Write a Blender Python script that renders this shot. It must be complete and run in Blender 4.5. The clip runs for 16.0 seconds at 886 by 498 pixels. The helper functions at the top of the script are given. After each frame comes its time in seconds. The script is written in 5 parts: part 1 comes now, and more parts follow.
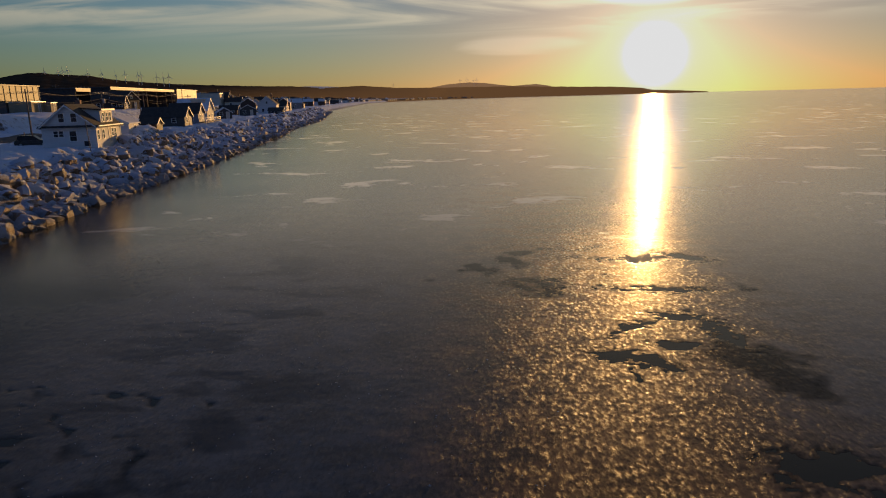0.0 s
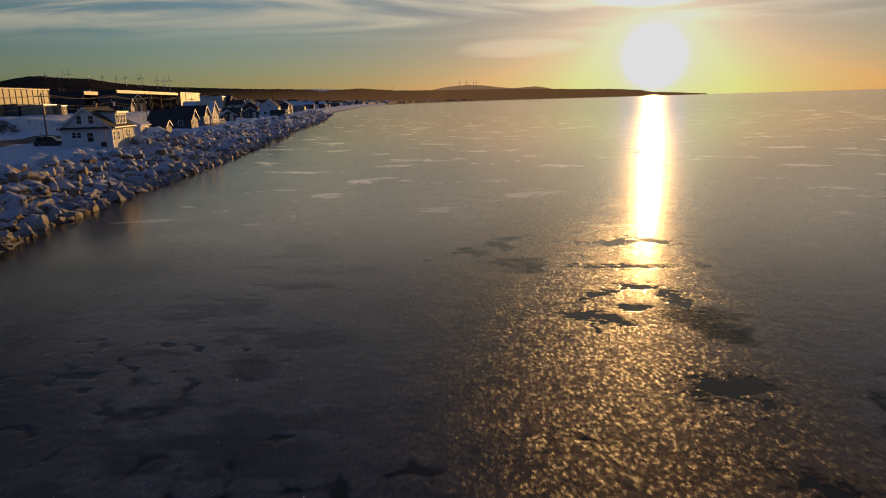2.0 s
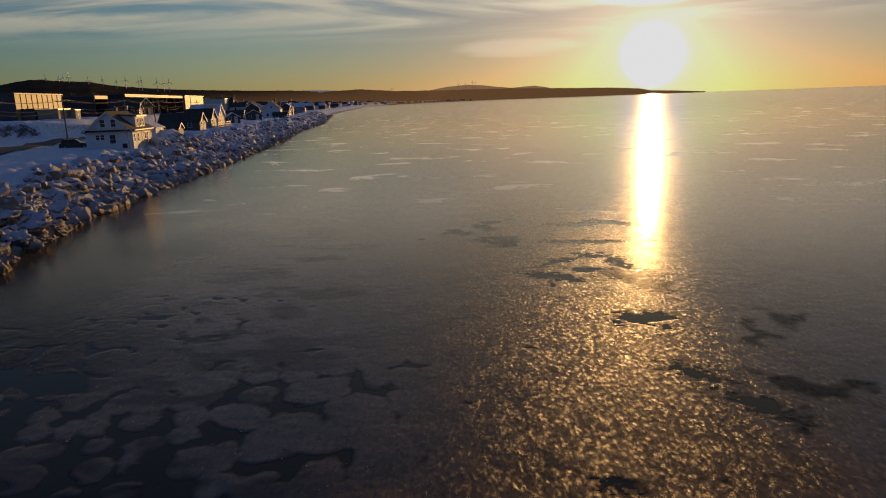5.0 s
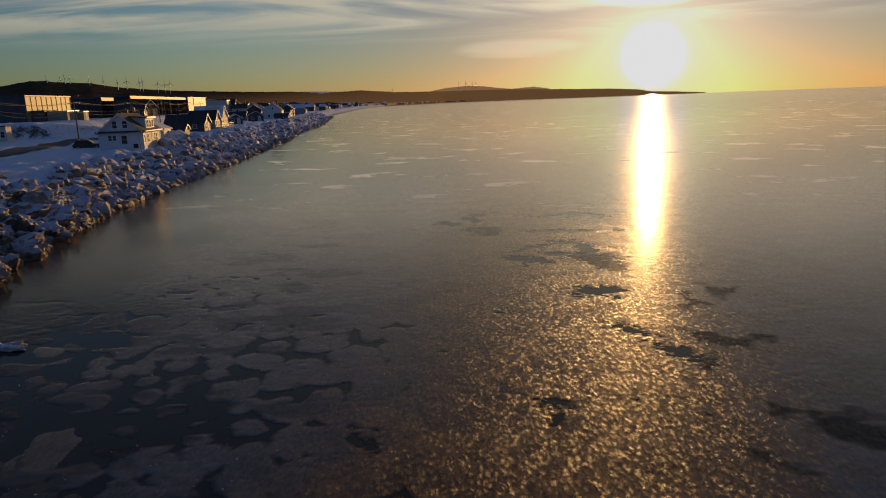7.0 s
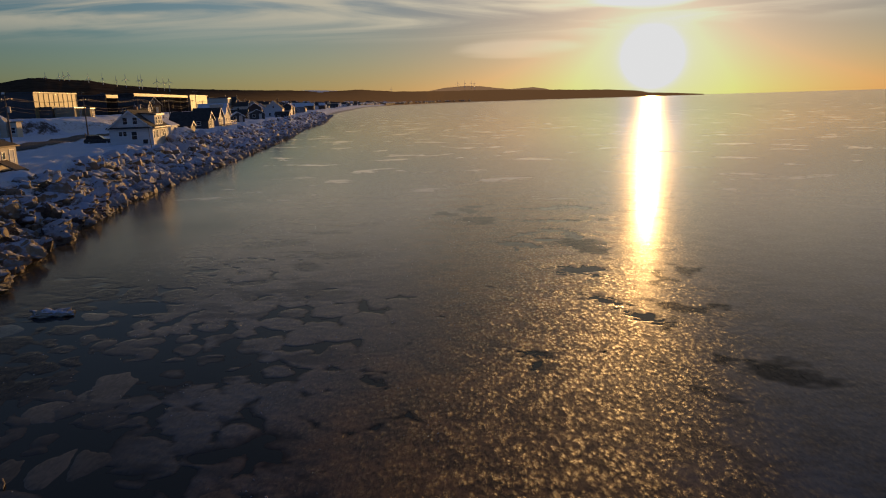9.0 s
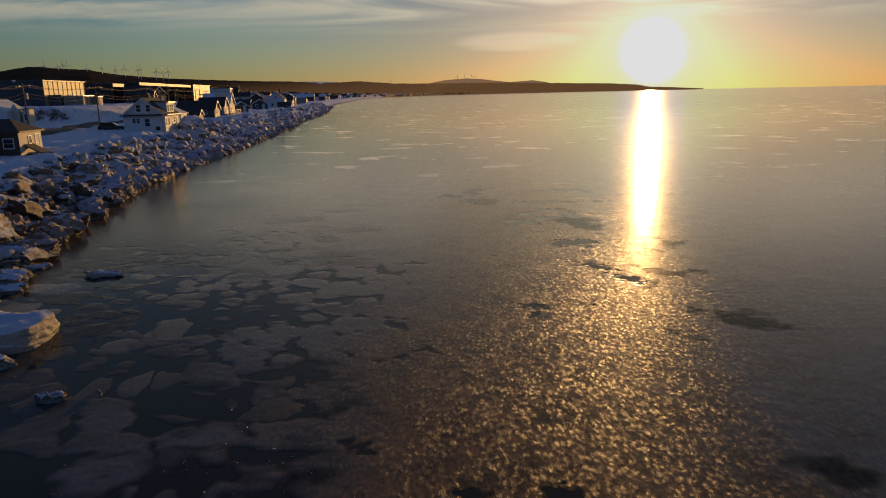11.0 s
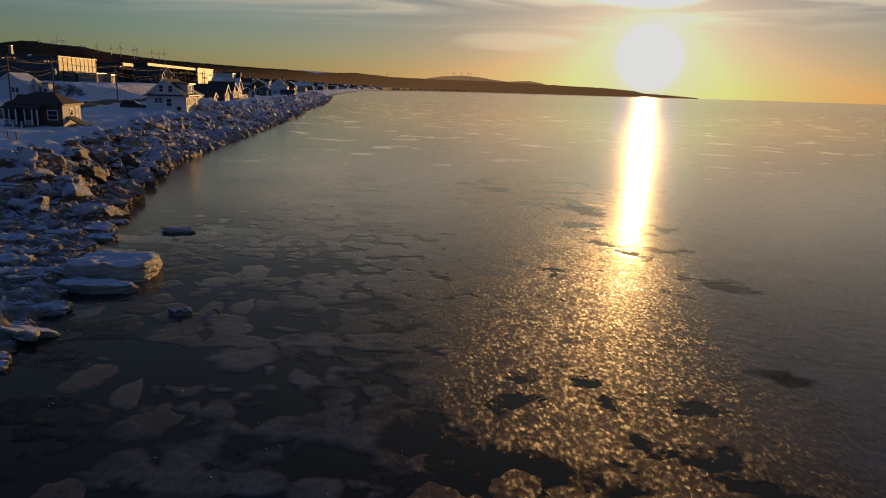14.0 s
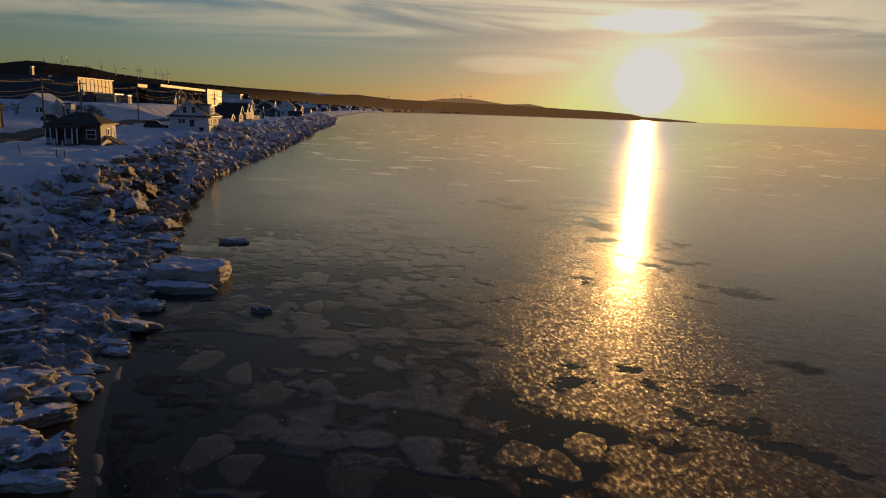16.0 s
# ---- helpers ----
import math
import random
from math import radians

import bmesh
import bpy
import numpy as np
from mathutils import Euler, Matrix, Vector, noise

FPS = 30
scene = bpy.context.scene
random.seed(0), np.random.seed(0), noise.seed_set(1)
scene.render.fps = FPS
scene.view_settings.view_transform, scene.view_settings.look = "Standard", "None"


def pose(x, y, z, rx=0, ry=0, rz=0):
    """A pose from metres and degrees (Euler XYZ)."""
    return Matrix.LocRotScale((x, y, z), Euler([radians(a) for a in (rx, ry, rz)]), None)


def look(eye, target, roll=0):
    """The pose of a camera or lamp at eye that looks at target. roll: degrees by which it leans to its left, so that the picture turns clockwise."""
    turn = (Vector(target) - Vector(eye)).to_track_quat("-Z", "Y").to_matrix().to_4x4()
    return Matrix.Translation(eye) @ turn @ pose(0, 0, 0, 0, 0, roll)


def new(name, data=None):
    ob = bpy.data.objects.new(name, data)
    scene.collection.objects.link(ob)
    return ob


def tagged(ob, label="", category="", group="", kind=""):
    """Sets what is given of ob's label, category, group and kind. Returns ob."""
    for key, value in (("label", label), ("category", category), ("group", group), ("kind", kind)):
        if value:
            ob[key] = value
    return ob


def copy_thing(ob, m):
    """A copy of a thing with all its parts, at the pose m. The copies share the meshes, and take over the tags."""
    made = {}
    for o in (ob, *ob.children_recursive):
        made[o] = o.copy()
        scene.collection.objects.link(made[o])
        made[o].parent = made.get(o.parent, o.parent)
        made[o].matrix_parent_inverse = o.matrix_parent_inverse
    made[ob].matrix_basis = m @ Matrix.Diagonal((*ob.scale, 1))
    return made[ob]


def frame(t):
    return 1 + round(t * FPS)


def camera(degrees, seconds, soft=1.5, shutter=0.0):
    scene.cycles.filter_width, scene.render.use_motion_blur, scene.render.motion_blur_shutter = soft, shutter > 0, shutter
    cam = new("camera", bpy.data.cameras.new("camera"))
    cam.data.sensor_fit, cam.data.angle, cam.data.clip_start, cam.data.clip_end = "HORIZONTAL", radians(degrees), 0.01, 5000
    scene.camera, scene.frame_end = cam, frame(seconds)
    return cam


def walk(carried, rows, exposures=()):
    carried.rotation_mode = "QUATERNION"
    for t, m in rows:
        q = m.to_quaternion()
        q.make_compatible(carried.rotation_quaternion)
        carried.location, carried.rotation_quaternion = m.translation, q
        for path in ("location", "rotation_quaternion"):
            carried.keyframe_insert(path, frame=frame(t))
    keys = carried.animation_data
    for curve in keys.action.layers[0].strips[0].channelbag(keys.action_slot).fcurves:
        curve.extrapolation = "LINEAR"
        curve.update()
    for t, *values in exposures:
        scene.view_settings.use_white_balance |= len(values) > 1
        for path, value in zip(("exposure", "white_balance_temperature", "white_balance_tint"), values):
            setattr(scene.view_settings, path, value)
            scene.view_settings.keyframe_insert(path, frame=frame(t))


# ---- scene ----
cam = camera(66.3, 16.0, 1.1)
PATH = [
    (0, (-0.894, -0.878, 8.954), (-1.035, 1.069, 8.518), -1.5),
    (0.5, (-0.711, -2.031, 8.905), (-0.854, -0.084, 8.471), -1.5),
    (1, (-0.576, -3.197, 8.897), (-0.718, -1.249, 8.465), -1.5),
    (1.5, (-0.448, -4.412, 8.896), (-0.59, -2.464, 8.466), -1.5),
    (2, (-0.31, -5.642, 8.936), (-0.451, -3.694, 8.507), -1.6),
    (2.5, (-0.16, -6.865, 8.991), (-0.303, -4.917, 8.56), -1.8),
    (3, (-0.04, -8.123, 9.033), (-0.182, -6.176, 8.601), -1.9),
    (3.5, (0.052, -9.383, 9.004), (-0.09, -7.435, 8.575), -1.8),
    (4, (0.224, -10.588, 9.047), (0.082, -8.64, 8.618), -2.0),
    (6.5, (1.66, -17.046, 9.404), (1.518, -15.098, 8.976), -2.1),
    (7, (1.857, -18.17, 9.401), (1.714, -16.222, 8.975), -2.1),
    (7.5, (2.024, -19.23, 9.395), (1.881, -17.282, 8.967), -2.2),
    (8, (2.101, -20.191, 9.381), (1.957, -18.243, 8.953), -2.1),
    (8.5, (2.124, -21.221, 9.367), (1.984, -19.272, 8.939), -2.0),
    (9, (2.107, -22.228, 9.331), (1.97, -20.279, 8.904), -1.7),
    (11.3, (1.63, -26.983, 9.023), (1.5, -25.038, 8.574), -1.0),
    (11.5, (1.517, -27.398, 9.04), (1.391, -25.452, 8.592), -0.6),
    (12, (1.297, -28.461, 9.053), (1.18, -26.518, 8.595), 0.5),
    (12.5, (1.05, -29.477, 9.026), (0.939, -27.535, 8.56), 1.0),
    (13, (0.64, -30.565, 8.958), (0.537, -28.623, 8.494), 1.6),
    (13.5, (0.238, -31.606, 8.949), (0.139, -29.664, 8.484), 1.7),
    (14, (-0.237, -32.658, 8.97), (-0.334, -30.713, 8.512), 1.8),
    (14.5, (-0.769, -33.612, 8.967), (-0.865, -31.664, 8.526), 1.9),
    (15, (-1.281, -34.517, 8.967), (-1.379, -32.566, 8.542), 1.9),
    (15.5, (-1.816, -35.364, 8.999), (-1.915, -33.409, 8.588), 2.1),
    (16, (-2.413, -36.287, 9.031), (-2.51, -34.329, 8.634), 2.2),
]
walk(cam, [(t, look(eye, target, roll)) for t, eye, target, roll in PATH], [(0, 0.0, 6500, 10), (12.5, 0.0, 6500, 10), (14.5, -0.06, 6700, 10), (16, -0.14, 7000, 10)])

# ---- sky, sun, exposure ----
SUN_AZ, SUN_EL = radians(13.0), radians(2.8)
SUN_DIR = Vector((math.sin(SUN_AZ) * math.cos(SUN_EL), math.cos(SUN_AZ) * math.cos(SUN_EL), math.sin(SUN_EL)))


def node(tree, kind, **values):
    n = tree.nodes.new(kind)
    for key, value in values.items():
        if key in n.inputs:
            n.inputs[key].default_value = value
        else:
            n.inputs[int(key[1:])].default_value = value
    return n


def calc(tree, op, a, b=None, clamp=False):
    n = tree.nodes.new("ShaderNodeMath")
    n.operation, n.use_clamp = op, clamp
    for i, v in enumerate((a, b)):
        if v is None:
            continue
        if isinstance(v, (int, float)):
            n.inputs[i].default_value = v
        else:
            tree.links.new(v, n.inputs[i])
    return n.outputs[0]


def mix(tree, fac, a, b, blend="MIX"):
    n = tree.nodes.new("ShaderNodeMix")
    n.data_type, n.blend_type = "RGBA", blend
    for i, v in ((0, fac), (6, a), (7, b)):
        if isinstance(v, (int, float)):
            n.inputs[i].default_value = v
        elif isinstance(v, (tuple, list)):
            n.inputs[i].default_value = (*v[:3], 1)
        else:
            tree.links.new(v, n.inputs[i])
    return n.outputs[2]


def ramp(tree, value, lo, hi):
    n = tree.nodes.new("ShaderNodeMapRange")
    n.interpolation_type = "SMOOTHSTEP"
    n.inputs[1].default_value, n.inputs[2].default_value = lo, hi
    tree.links.new(value, n.inputs[0])
    return n.outputs[0]


def build_sky():
    world = bpy.data.worlds.new("evening_sky")
    scene.world = world
    world.use_nodes = True
    t = world.node_tree
    t.nodes.clear()
    sky = t.nodes.new("ShaderNodeTexSky")
    sky.sky_type, sky.sun_disc = "NISHITA", False
    sky.sun_elevation, sky.sun_rotation = SUN_EL, SUN_AZ
    sky.altitude, sky.air_density, sky.dust_density, sky.ozone_density = 20, 1.0, 0.5, 3.0
    geo = t.nodes.new("ShaderNodeTexCoord")
    way = t.nodes.new("ShaderNodeVectorMath")
    way.operation = "NORMALIZE"
    t.links.new(geo.outputs["Generated"], way.inputs[0])
    sep = t.nodes.new("ShaderNodeSeparateXYZ")
    t.links.new(way.outputs[0], sep.inputs[0])
    # angle from the sun, in degrees
    dot = t.nodes.new("ShaderNodeVectorMath")
    dot.operation = "DOT_PRODUCT"
    dot.inputs[1].default_value = SUN_DIR
    t.links.new(way.outputs[0], dot.inputs[0])
    angle = calc(t, "DEGREES", calc(t, "ARCCOSINE", calc(t, "MINIMUM", dot.outputs["Value"], 0.9999999)))
    core = calc(t, "MULTIPLY", calc(t, "EXPONENT", calc(t, "MULTIPLY", calc(t, "POWER", calc(t, "DIVIDE", angle, GLOW_CORE[0]), 2.0), -1.0)), GLOW_CORE[1])
    halo = calc(t, "MULTIPLY", calc(t, "EXPONENT", calc(t, "DIVIDE", angle, -GLOW_HALO[0])), GLOW_HALO[1])
    wide = calc(t, "MULTIPLY", calc(t, "EXPONENT", calc(t, "DIVIDE", angle, -GLOW_WIDE[0])), GLOW_WIDE[1])
    # cloud deck: flat streaks, thin towards the horizon
    up = calc(t, "MAXIMUM", sep.outputs[2], 0.0)
    lift = calc(t, "ADD", up, 0.10)
    px = calc(t, "DIVIDE", sep.outputs[0], lift)
    py = calc(t, "DIVIDE", sep.outputs[1], lift)
    comb = t.nodes.new("ShaderNodeCombineXYZ")
    t.links.new(calc(t, "MULTIPLY", px, 0.30), comb.inputs[0])
    t.links.new(calc(t, "MULTIPLY", py, 0.75), comb.inputs[1])
    comb.inputs[2].default_value = CLOUD_SEED
    n1 = node(t, "ShaderNodeTexNoise", Scale=1.5, Detail=7.0, Roughness=0.52, Distortion=1.2)
    t.links.new(comb.outputs[0], n1.inputs["Vector"])
    cover = ramp(t, sep.outputs[2], 0.075, 0.12)
    deck = ramp(t, sep.outputs[2], 0.155, 0.26)
    cloud = calc(t, "MULTIPLY", ramp(t, calc(t, "ADD", n1.outputs["Fac"], calc(t, "MULTIPLY", deck, 0.3)), 0.37, 0.57), cover)
    base = mix(t, 1.0, sky.outputs[0], mix(t, ramp(t, angle, 40.0, 8.0), SKY_TINT, SKY_TINT_SUN), "MULTIPLY")
    lit = mix(t, calc(t, "MAXIMUM", deck, ramp(t, angle, 50.0, 80.0)), mix(t, ramp(t, angle, 34.0, 6.0), CLOUD_FAR, CLOUD_NEAR), mix(t, ramp(t, angle, 75.0, 110.0), mix(t, ramp(t, angle, 42.0, 16.0), CLOUD_DECK, DECK_SUN), BACK_FILL))
    seen = mix(t, calc(t, "MULTIPLY", cloud, 0.75), base, lit)
    add1 = mix(t, 1.0, seen, mix(t, 1.0, WIDE_TINT, wide, "MULTIPLY"), "ADD")
    boost = calc(t, "ADD", 1.0, calc(t, "MULTIPLY", cloud, 2.2))
    add2 = mix(t, 1.0, add1, mix(t, 1.0, HALO_TINT, calc(t, "MULTIPLY", halo, boost), "MULTIPLY"), "ADD")
    add3 = mix(t, 1.0, add2, mix(t, 1.0, (1.0, 0.88, 0.66), core, "MULTIPLY"), "ADD")
    # two lens-shaped clouds: a bright one over the sun, a pale one beside it
    east = calc(t, "DEGREES", calc(t, "ARCTAN2", sep.outputs[0], sep.outputs[1]))
    rise = calc(t, "DEGREES", calc(t, "ARCSINE", sep.outputs[2]))
    for az, el, wide_az, wide_el, power, tint in LENS_CLOUDS:
        u = calc(t, "DIVIDE", calc(t, "SUBTRACT", east, az), wide_az)
        v = calc(t, "DIVIDE", calc(t, "SUBTRACT", rise, el), wide_el)
        q = calc(t, "ADD", calc(t, "ADD", calc(t, "MULTIPLY", u, u), calc(t, "MULTIPLY", v, v)), calc(t, "MULTIPLY", calc(t, "SUBTRACT", n1.outputs["Fac"], 0.5), -2.4))
        add3 = mix(t, 1.0, add3, mix(t, 1.0, tint, calc(t, "MULTIPLY", ramp(t, q, 1.5, 0.1), power), "MULTIPLY"), "ADD")
    back = node(t, "ShaderNodeBackground", Strength=SKY_STRENGTH)
    # the glare saturates to a flat pale disc
    full = mix(t, 1.0, add3, (GLARE_FULL,) * 3, "DARKEN")
    t.links.new(full, back.inputs[0])
    out = t.nodes.new("ShaderNodeOutputWorld")
    t.links.new(back.outputs[0], out.inputs[0])


SKY_STRENGTH, GLARE_FULL = 0.10, 7.4
SKY_TINT, SKY_TINT_SUN = (0.80, 0.98, 1.12), (0.50, 0.50, 0.66)
# unseen sky overhead and behind: deck dims the dome, back fills shade blue
CLOUD_DECK, DECK_SUN = (0.40, 0.60, 0.95), (1.5, 1.4, 1.1)
BACK_FILL, CLOUD_FAR, CLOUD_NEAR, CLOUD_SEED = (0.48, 0.95, 2.60), (4.5, 4.1, 3.1), (6.4, 5.6, 4.0), 3.7
GLOW_CORE, GLOW_HALO, GLOW_WIDE = (1.18, 200.0), (2.5, 8.5), (18.0, 3.3)
HALO_TINT, WIDE_TINT = (1.0, 0.78, 0.44), (1.0, 0.83, 0.58)
LENS_CLOUDS = ((13.0, 7.3, 4.4, 0.9, 6.0, (1.0, 0.90, 0.74)), (2.4, 4.0, 4.6, 0.75, 1.4, (1.0, 0.82, 0.62)))
build_sky()
sun = new("sun", bpy.data.lights.new("sun", "SUN"))
sun.data.energy, sun.data.angle, sun.data.color = 3.0, radians(0.53), (1.0, 0.54, 0.18)
sun.matrix_world = look(SUN_DIR * 100, (0, 0, 0))

# ---- materials ----


def material(name, dark, light, scale=3.0, fine=30.0, rough=(0.5, 0.8), bump=0.15, depth=0.02, metallic=0.0, vary=0.0, stretch=(1, 1, 1), coords="Object"):
    """A two-scale mottled surface: large stains and fine grain, with relief."""
    m = bpy.data.materials.new(name)
    m.use_nodes = True
    t = m.node_tree
    b = t.nodes["Principled BSDF"]
    co = t.nodes.new("ShaderNodeTexCoord")
    mp = node(t, "ShaderNodeMapping", Scale=stretch)
    t.links.new(co.outputs[coords], mp.inputs[0])
    big = node(t, "ShaderNodeTexNoise", Scale=scale, Detail=4.0, Roughness=0.6)
    small = node(t, "ShaderNodeTexNoise", Scale=fine, Detail=5.0, Roughness=0.65)
    for n in (big, small):
        t.links.new(mp.outputs[0], n.inputs["Vector"])
    f = calc(t, "ADD", calc(t, "MULTIPLY", big.outputs["Fac"], 0.6), calc(t, "MULTIPLY", small.outputs["Fac"], 0.4))
    if vary:
        info = t.nodes.new("ShaderNodeObjectInfo")
        f = calc(t, "ADD", f, calc(t, "MULTIPLY", calc(t, "SUBTRACT", info.outputs["Random"], 0.5), vary))
    f = ramp(t, f, 0.3, 0.7)
    t.links.new(mix(t, f, dark, light), b.inputs["Base Color"])
    rr = t.nodes.new("ShaderNodeMapRange")
    rr.inputs[3].default_value, rr.inputs[4].default_value = rough
    t.links.new(small.outputs["Fac"], rr.inputs[0])
    t.links.new(rr.outputs[0], b.inputs["Roughness"])
    b.inputs["Metallic"].default_value = metallic
    bp = node(t, "ShaderNodeBump", Strength=bump, Distance=depth)
    t.links.new(calc(t, "ADD", small.outputs["Fac"], big.outputs["Fac"]), bp.inputs["Height"])
    t.links.new(bp.outputs[0], b.inputs["Normal"])
    return m


def capped(name, under_dark, under_light, snow_lo, snow_hi, scale=1.5, rag=1.3, depth=0.06, shade_rise=(0.9, 2.0), rime_gain=0.0, grain=1.1, snow=(0.50, 0.57, 0.72)):
    """Stone or earth under snow and rime that lies on whatever faces up."""
    m = material(name, under_dark, under_light, scale, 14.0, (0.45, 0.8), 0.6, depth, vary=0.3)
    t = m.node_tree
    b = t.nodes["Principled BSDF"]
    under = b.inputs["Base Color"].links[0].from_socket
    g = t.nodes.new("ShaderNodeNewGeometry")
    s = t.nodes.new("ShaderNodeSeparateXYZ")
    t.links.new(g.outputs["Normal"], s.inputs[0])
    co = t.nodes.new("ShaderNodeTexCoord")
    n = node(t, "ShaderNodeTexNoise", Scale=grain, Detail=7.0, Roughness=0.7)
    t.links.new(g.outputs["Position"], n.inputs["Vector"])
    h = calc(t, "ADD", s.outputs[2], calc(t, "MULTIPLY", calc(t, "SUBTRACT", n.outputs["Fac"], 0.5), rag))
    q = t.nodes.new("ShaderNodeSeparateXYZ")
    t.links.new(g.outputs["Position"], q.inputs[0])
    # extra rime by y; it also lightens boulders that stay too dark in shade
    if rime_gain:
        h = calc(t, "ADD", h, calc(t, "MULTIPLY", calc(t, "MAXIMUM", ramp(t, q.outputs[1], 17.0, 45.0), ramp(t, q.outputs[1], 16.0, 4.0)), rime_gain))
    k = ramp(t, h, snow_lo, snow_hi)
    # low ice is painted darker here to stand in for shade on the foreshore
    wet = ramp(t, calc(t, "ADD", q.outputs[2], n.outputs["Fac"]), *shade_rise)
    t.links.new(mix(t, k, under, mix(t, wet, (0.26, 0.26, 0.27), snow)), b.inputs["Base Color"])
    return m


def ice_material(name, dark, light, sheen, rime):
    m = bpy.data.materials.new(name)
    m.use_nodes = True
    t = m.node_tree
    b = t.nodes["Principled BSDF"]
    g = t.nodes.new("ShaderNodeNewGeometry")
    mp = node(t, "ShaderNodeMapping", Scale=(0.6, 0.8, 1.0))
    t.links.new(g.outputs["Position"], mp.inputs[0])
    broad = node(t, "ShaderNodeTexNoise", Scale=0.06, Detail=4.0, Roughness=0.55)
    patch = node(t, "ShaderNodeTexNoise", Scale=0.55, Detail=5.0, Roughness=0.6)
    lumps = node(t, "ShaderNodeTexNoise", Scale=8.0, Detail=6.0, Roughness=0.65, Distortion=0.5)
    grain = node(t, "ShaderNodeTexNoise", Scale=34.0, Detail=3.0, Roughness=0.6)
    frost = node(t, "ShaderNodeTexNoise", Scale=0.17, Detail=8.0, Roughness=0.62, Distortion=0.4)
    drawn = node(t, "ShaderNodeMapping", Scale=(1.0, 0.5, 1.0))
    t.links.new(g.outputs["Position"], drawn.inputs[0])
    for n in (broad, patch, grain):
        t.links.new(g.outputs["Position"], n.inputs["Vector"])
    t.links.new(drawn.outputs[0], lumps.inputs["Vector"])
    warp = mix(t, 0.16, drawn.outputs[0], lumps.outputs["Color"], "ADD")
    crust = node(t, "ShaderNodeTexVoronoi", Scale=6.5, Randomness=1.0)
    t.links.new(warp, crust.inputs["Vector"])
    t.links.new(mp.outputs[0], frost.inputs["Vector"])
    s = t.nodes.new("ShaderNodeSeparateXYZ")
    t.links.new(g.outputs["Position"], s.inputs[0])
    # belt of rough crust off the beach; the sun's amber glare is painted in
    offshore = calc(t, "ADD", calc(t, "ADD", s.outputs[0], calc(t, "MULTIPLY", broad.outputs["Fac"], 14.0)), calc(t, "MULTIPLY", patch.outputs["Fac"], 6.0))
    glare_belt = calc(t, "MULTIPLY", ramp(t, offshore, 4.0, 12.0), ramp(t, offshore, 23.0, 15.0))
    rough_zone = calc(t, "ADD", calc(t, "MULTIPLY", glare_belt, 0.75), 0.25)
    f = calc(t, "ADD", calc(t, "MULTIPLY", patch.outputs["Fac"], 0.5), calc(t, "MULTIPLY", lumps.outputs["Fac"], 0.5))
    # thin: darkens the ice towards the leads; inshore it paints in the bank's reflection
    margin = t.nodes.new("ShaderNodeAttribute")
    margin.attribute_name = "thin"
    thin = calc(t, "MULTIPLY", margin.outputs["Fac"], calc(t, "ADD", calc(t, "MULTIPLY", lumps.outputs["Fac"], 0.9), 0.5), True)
    clear = mix(t, thin, mix(t, ramp(t, f, 0.36, 0.64), mix(t, glare_belt, dark, (0.12, 0.058, 0.024)), mix(t, glare_belt, light, (0.36, 0.165, 0.062))), (0.010, 0.011, 0.013))
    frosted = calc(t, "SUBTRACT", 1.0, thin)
    # farther streaks of glare ice: white base and sheen stand in for reflected sky
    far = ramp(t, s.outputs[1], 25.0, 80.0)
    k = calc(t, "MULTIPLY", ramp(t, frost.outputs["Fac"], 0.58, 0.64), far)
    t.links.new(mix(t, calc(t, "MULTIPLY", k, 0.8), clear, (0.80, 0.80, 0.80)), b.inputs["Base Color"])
    rr = t.nodes.new("ShaderNodeMapRange")
    rr.inputs[3].default_value, rr.inputs[4].default_value = ICE_ROUGH
    t.links.new(patch.outputs["Fac"], rr.inputs[0])
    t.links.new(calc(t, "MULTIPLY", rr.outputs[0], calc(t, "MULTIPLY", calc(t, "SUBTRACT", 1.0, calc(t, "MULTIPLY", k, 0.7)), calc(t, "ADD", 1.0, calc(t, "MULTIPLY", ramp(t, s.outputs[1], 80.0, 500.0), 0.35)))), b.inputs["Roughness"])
    b.inputs["IOR"].default_value = 1.31
    # weaker specular under the mask holds down the sky's reflection inshore
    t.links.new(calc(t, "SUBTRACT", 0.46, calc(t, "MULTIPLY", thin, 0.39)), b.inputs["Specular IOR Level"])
    # a skin of rime crystals scatters the low light forward
    knob = calc(t, "ADD", calc(t, "MULTIPLY", crust.outputs["Distance"], -0.9), calc(t, "MULTIPLY", lumps.outputs["Fac"], 1.1))
    hollow = node(t, "ShaderNodeTexNoise", Scale=2.6, Detail=4.0, Roughness=0.6, Distortion=0.8)
    t.links.new(drawn.outputs[0], hollow.inputs["Vector"])
    tops = calc(t, "MULTIPLY", ramp(t, knob, -0.02, 0.42), calc(t, "ADD", calc(t, "MULTIPLY", ramp(t, hollow.outputs["Fac"], 0.36, 0.56), 1.15), 0.1))
    # coat weight follows the belt, which confines the sun's glare to it
    t.links.new(calc(t, "MULTIPLY", calc(t, "MULTIPLY", calc(t, "ADD", calc(t, "MULTIPLY", tops, 1.7), 0.2), calc(t, "MULTIPLY", calc(t, "ADD", calc(t, "MULTIPLY", calc(t, "MAXIMUM", glare_belt, ramp(t, s.outputs[1], 25.0, 80.0)), 0.58), 0.42), rime)), calc(t, "MULTIPLY", frosted, ramp(t, s.outputs[1], 420.0, 90.0))), b.inputs["Coat Weight"])
    # amber tint stands in for sunlight glowing through the ice
    b.inputs["Coat Tint"].default_value = (1.0, 0.85, 0.64, 1)
    t.links.new(calc(t, "SUBTRACT", 0.39, calc(t, "MULTIPLY", k, 0.29)), b.inputs["Coat Roughness"])
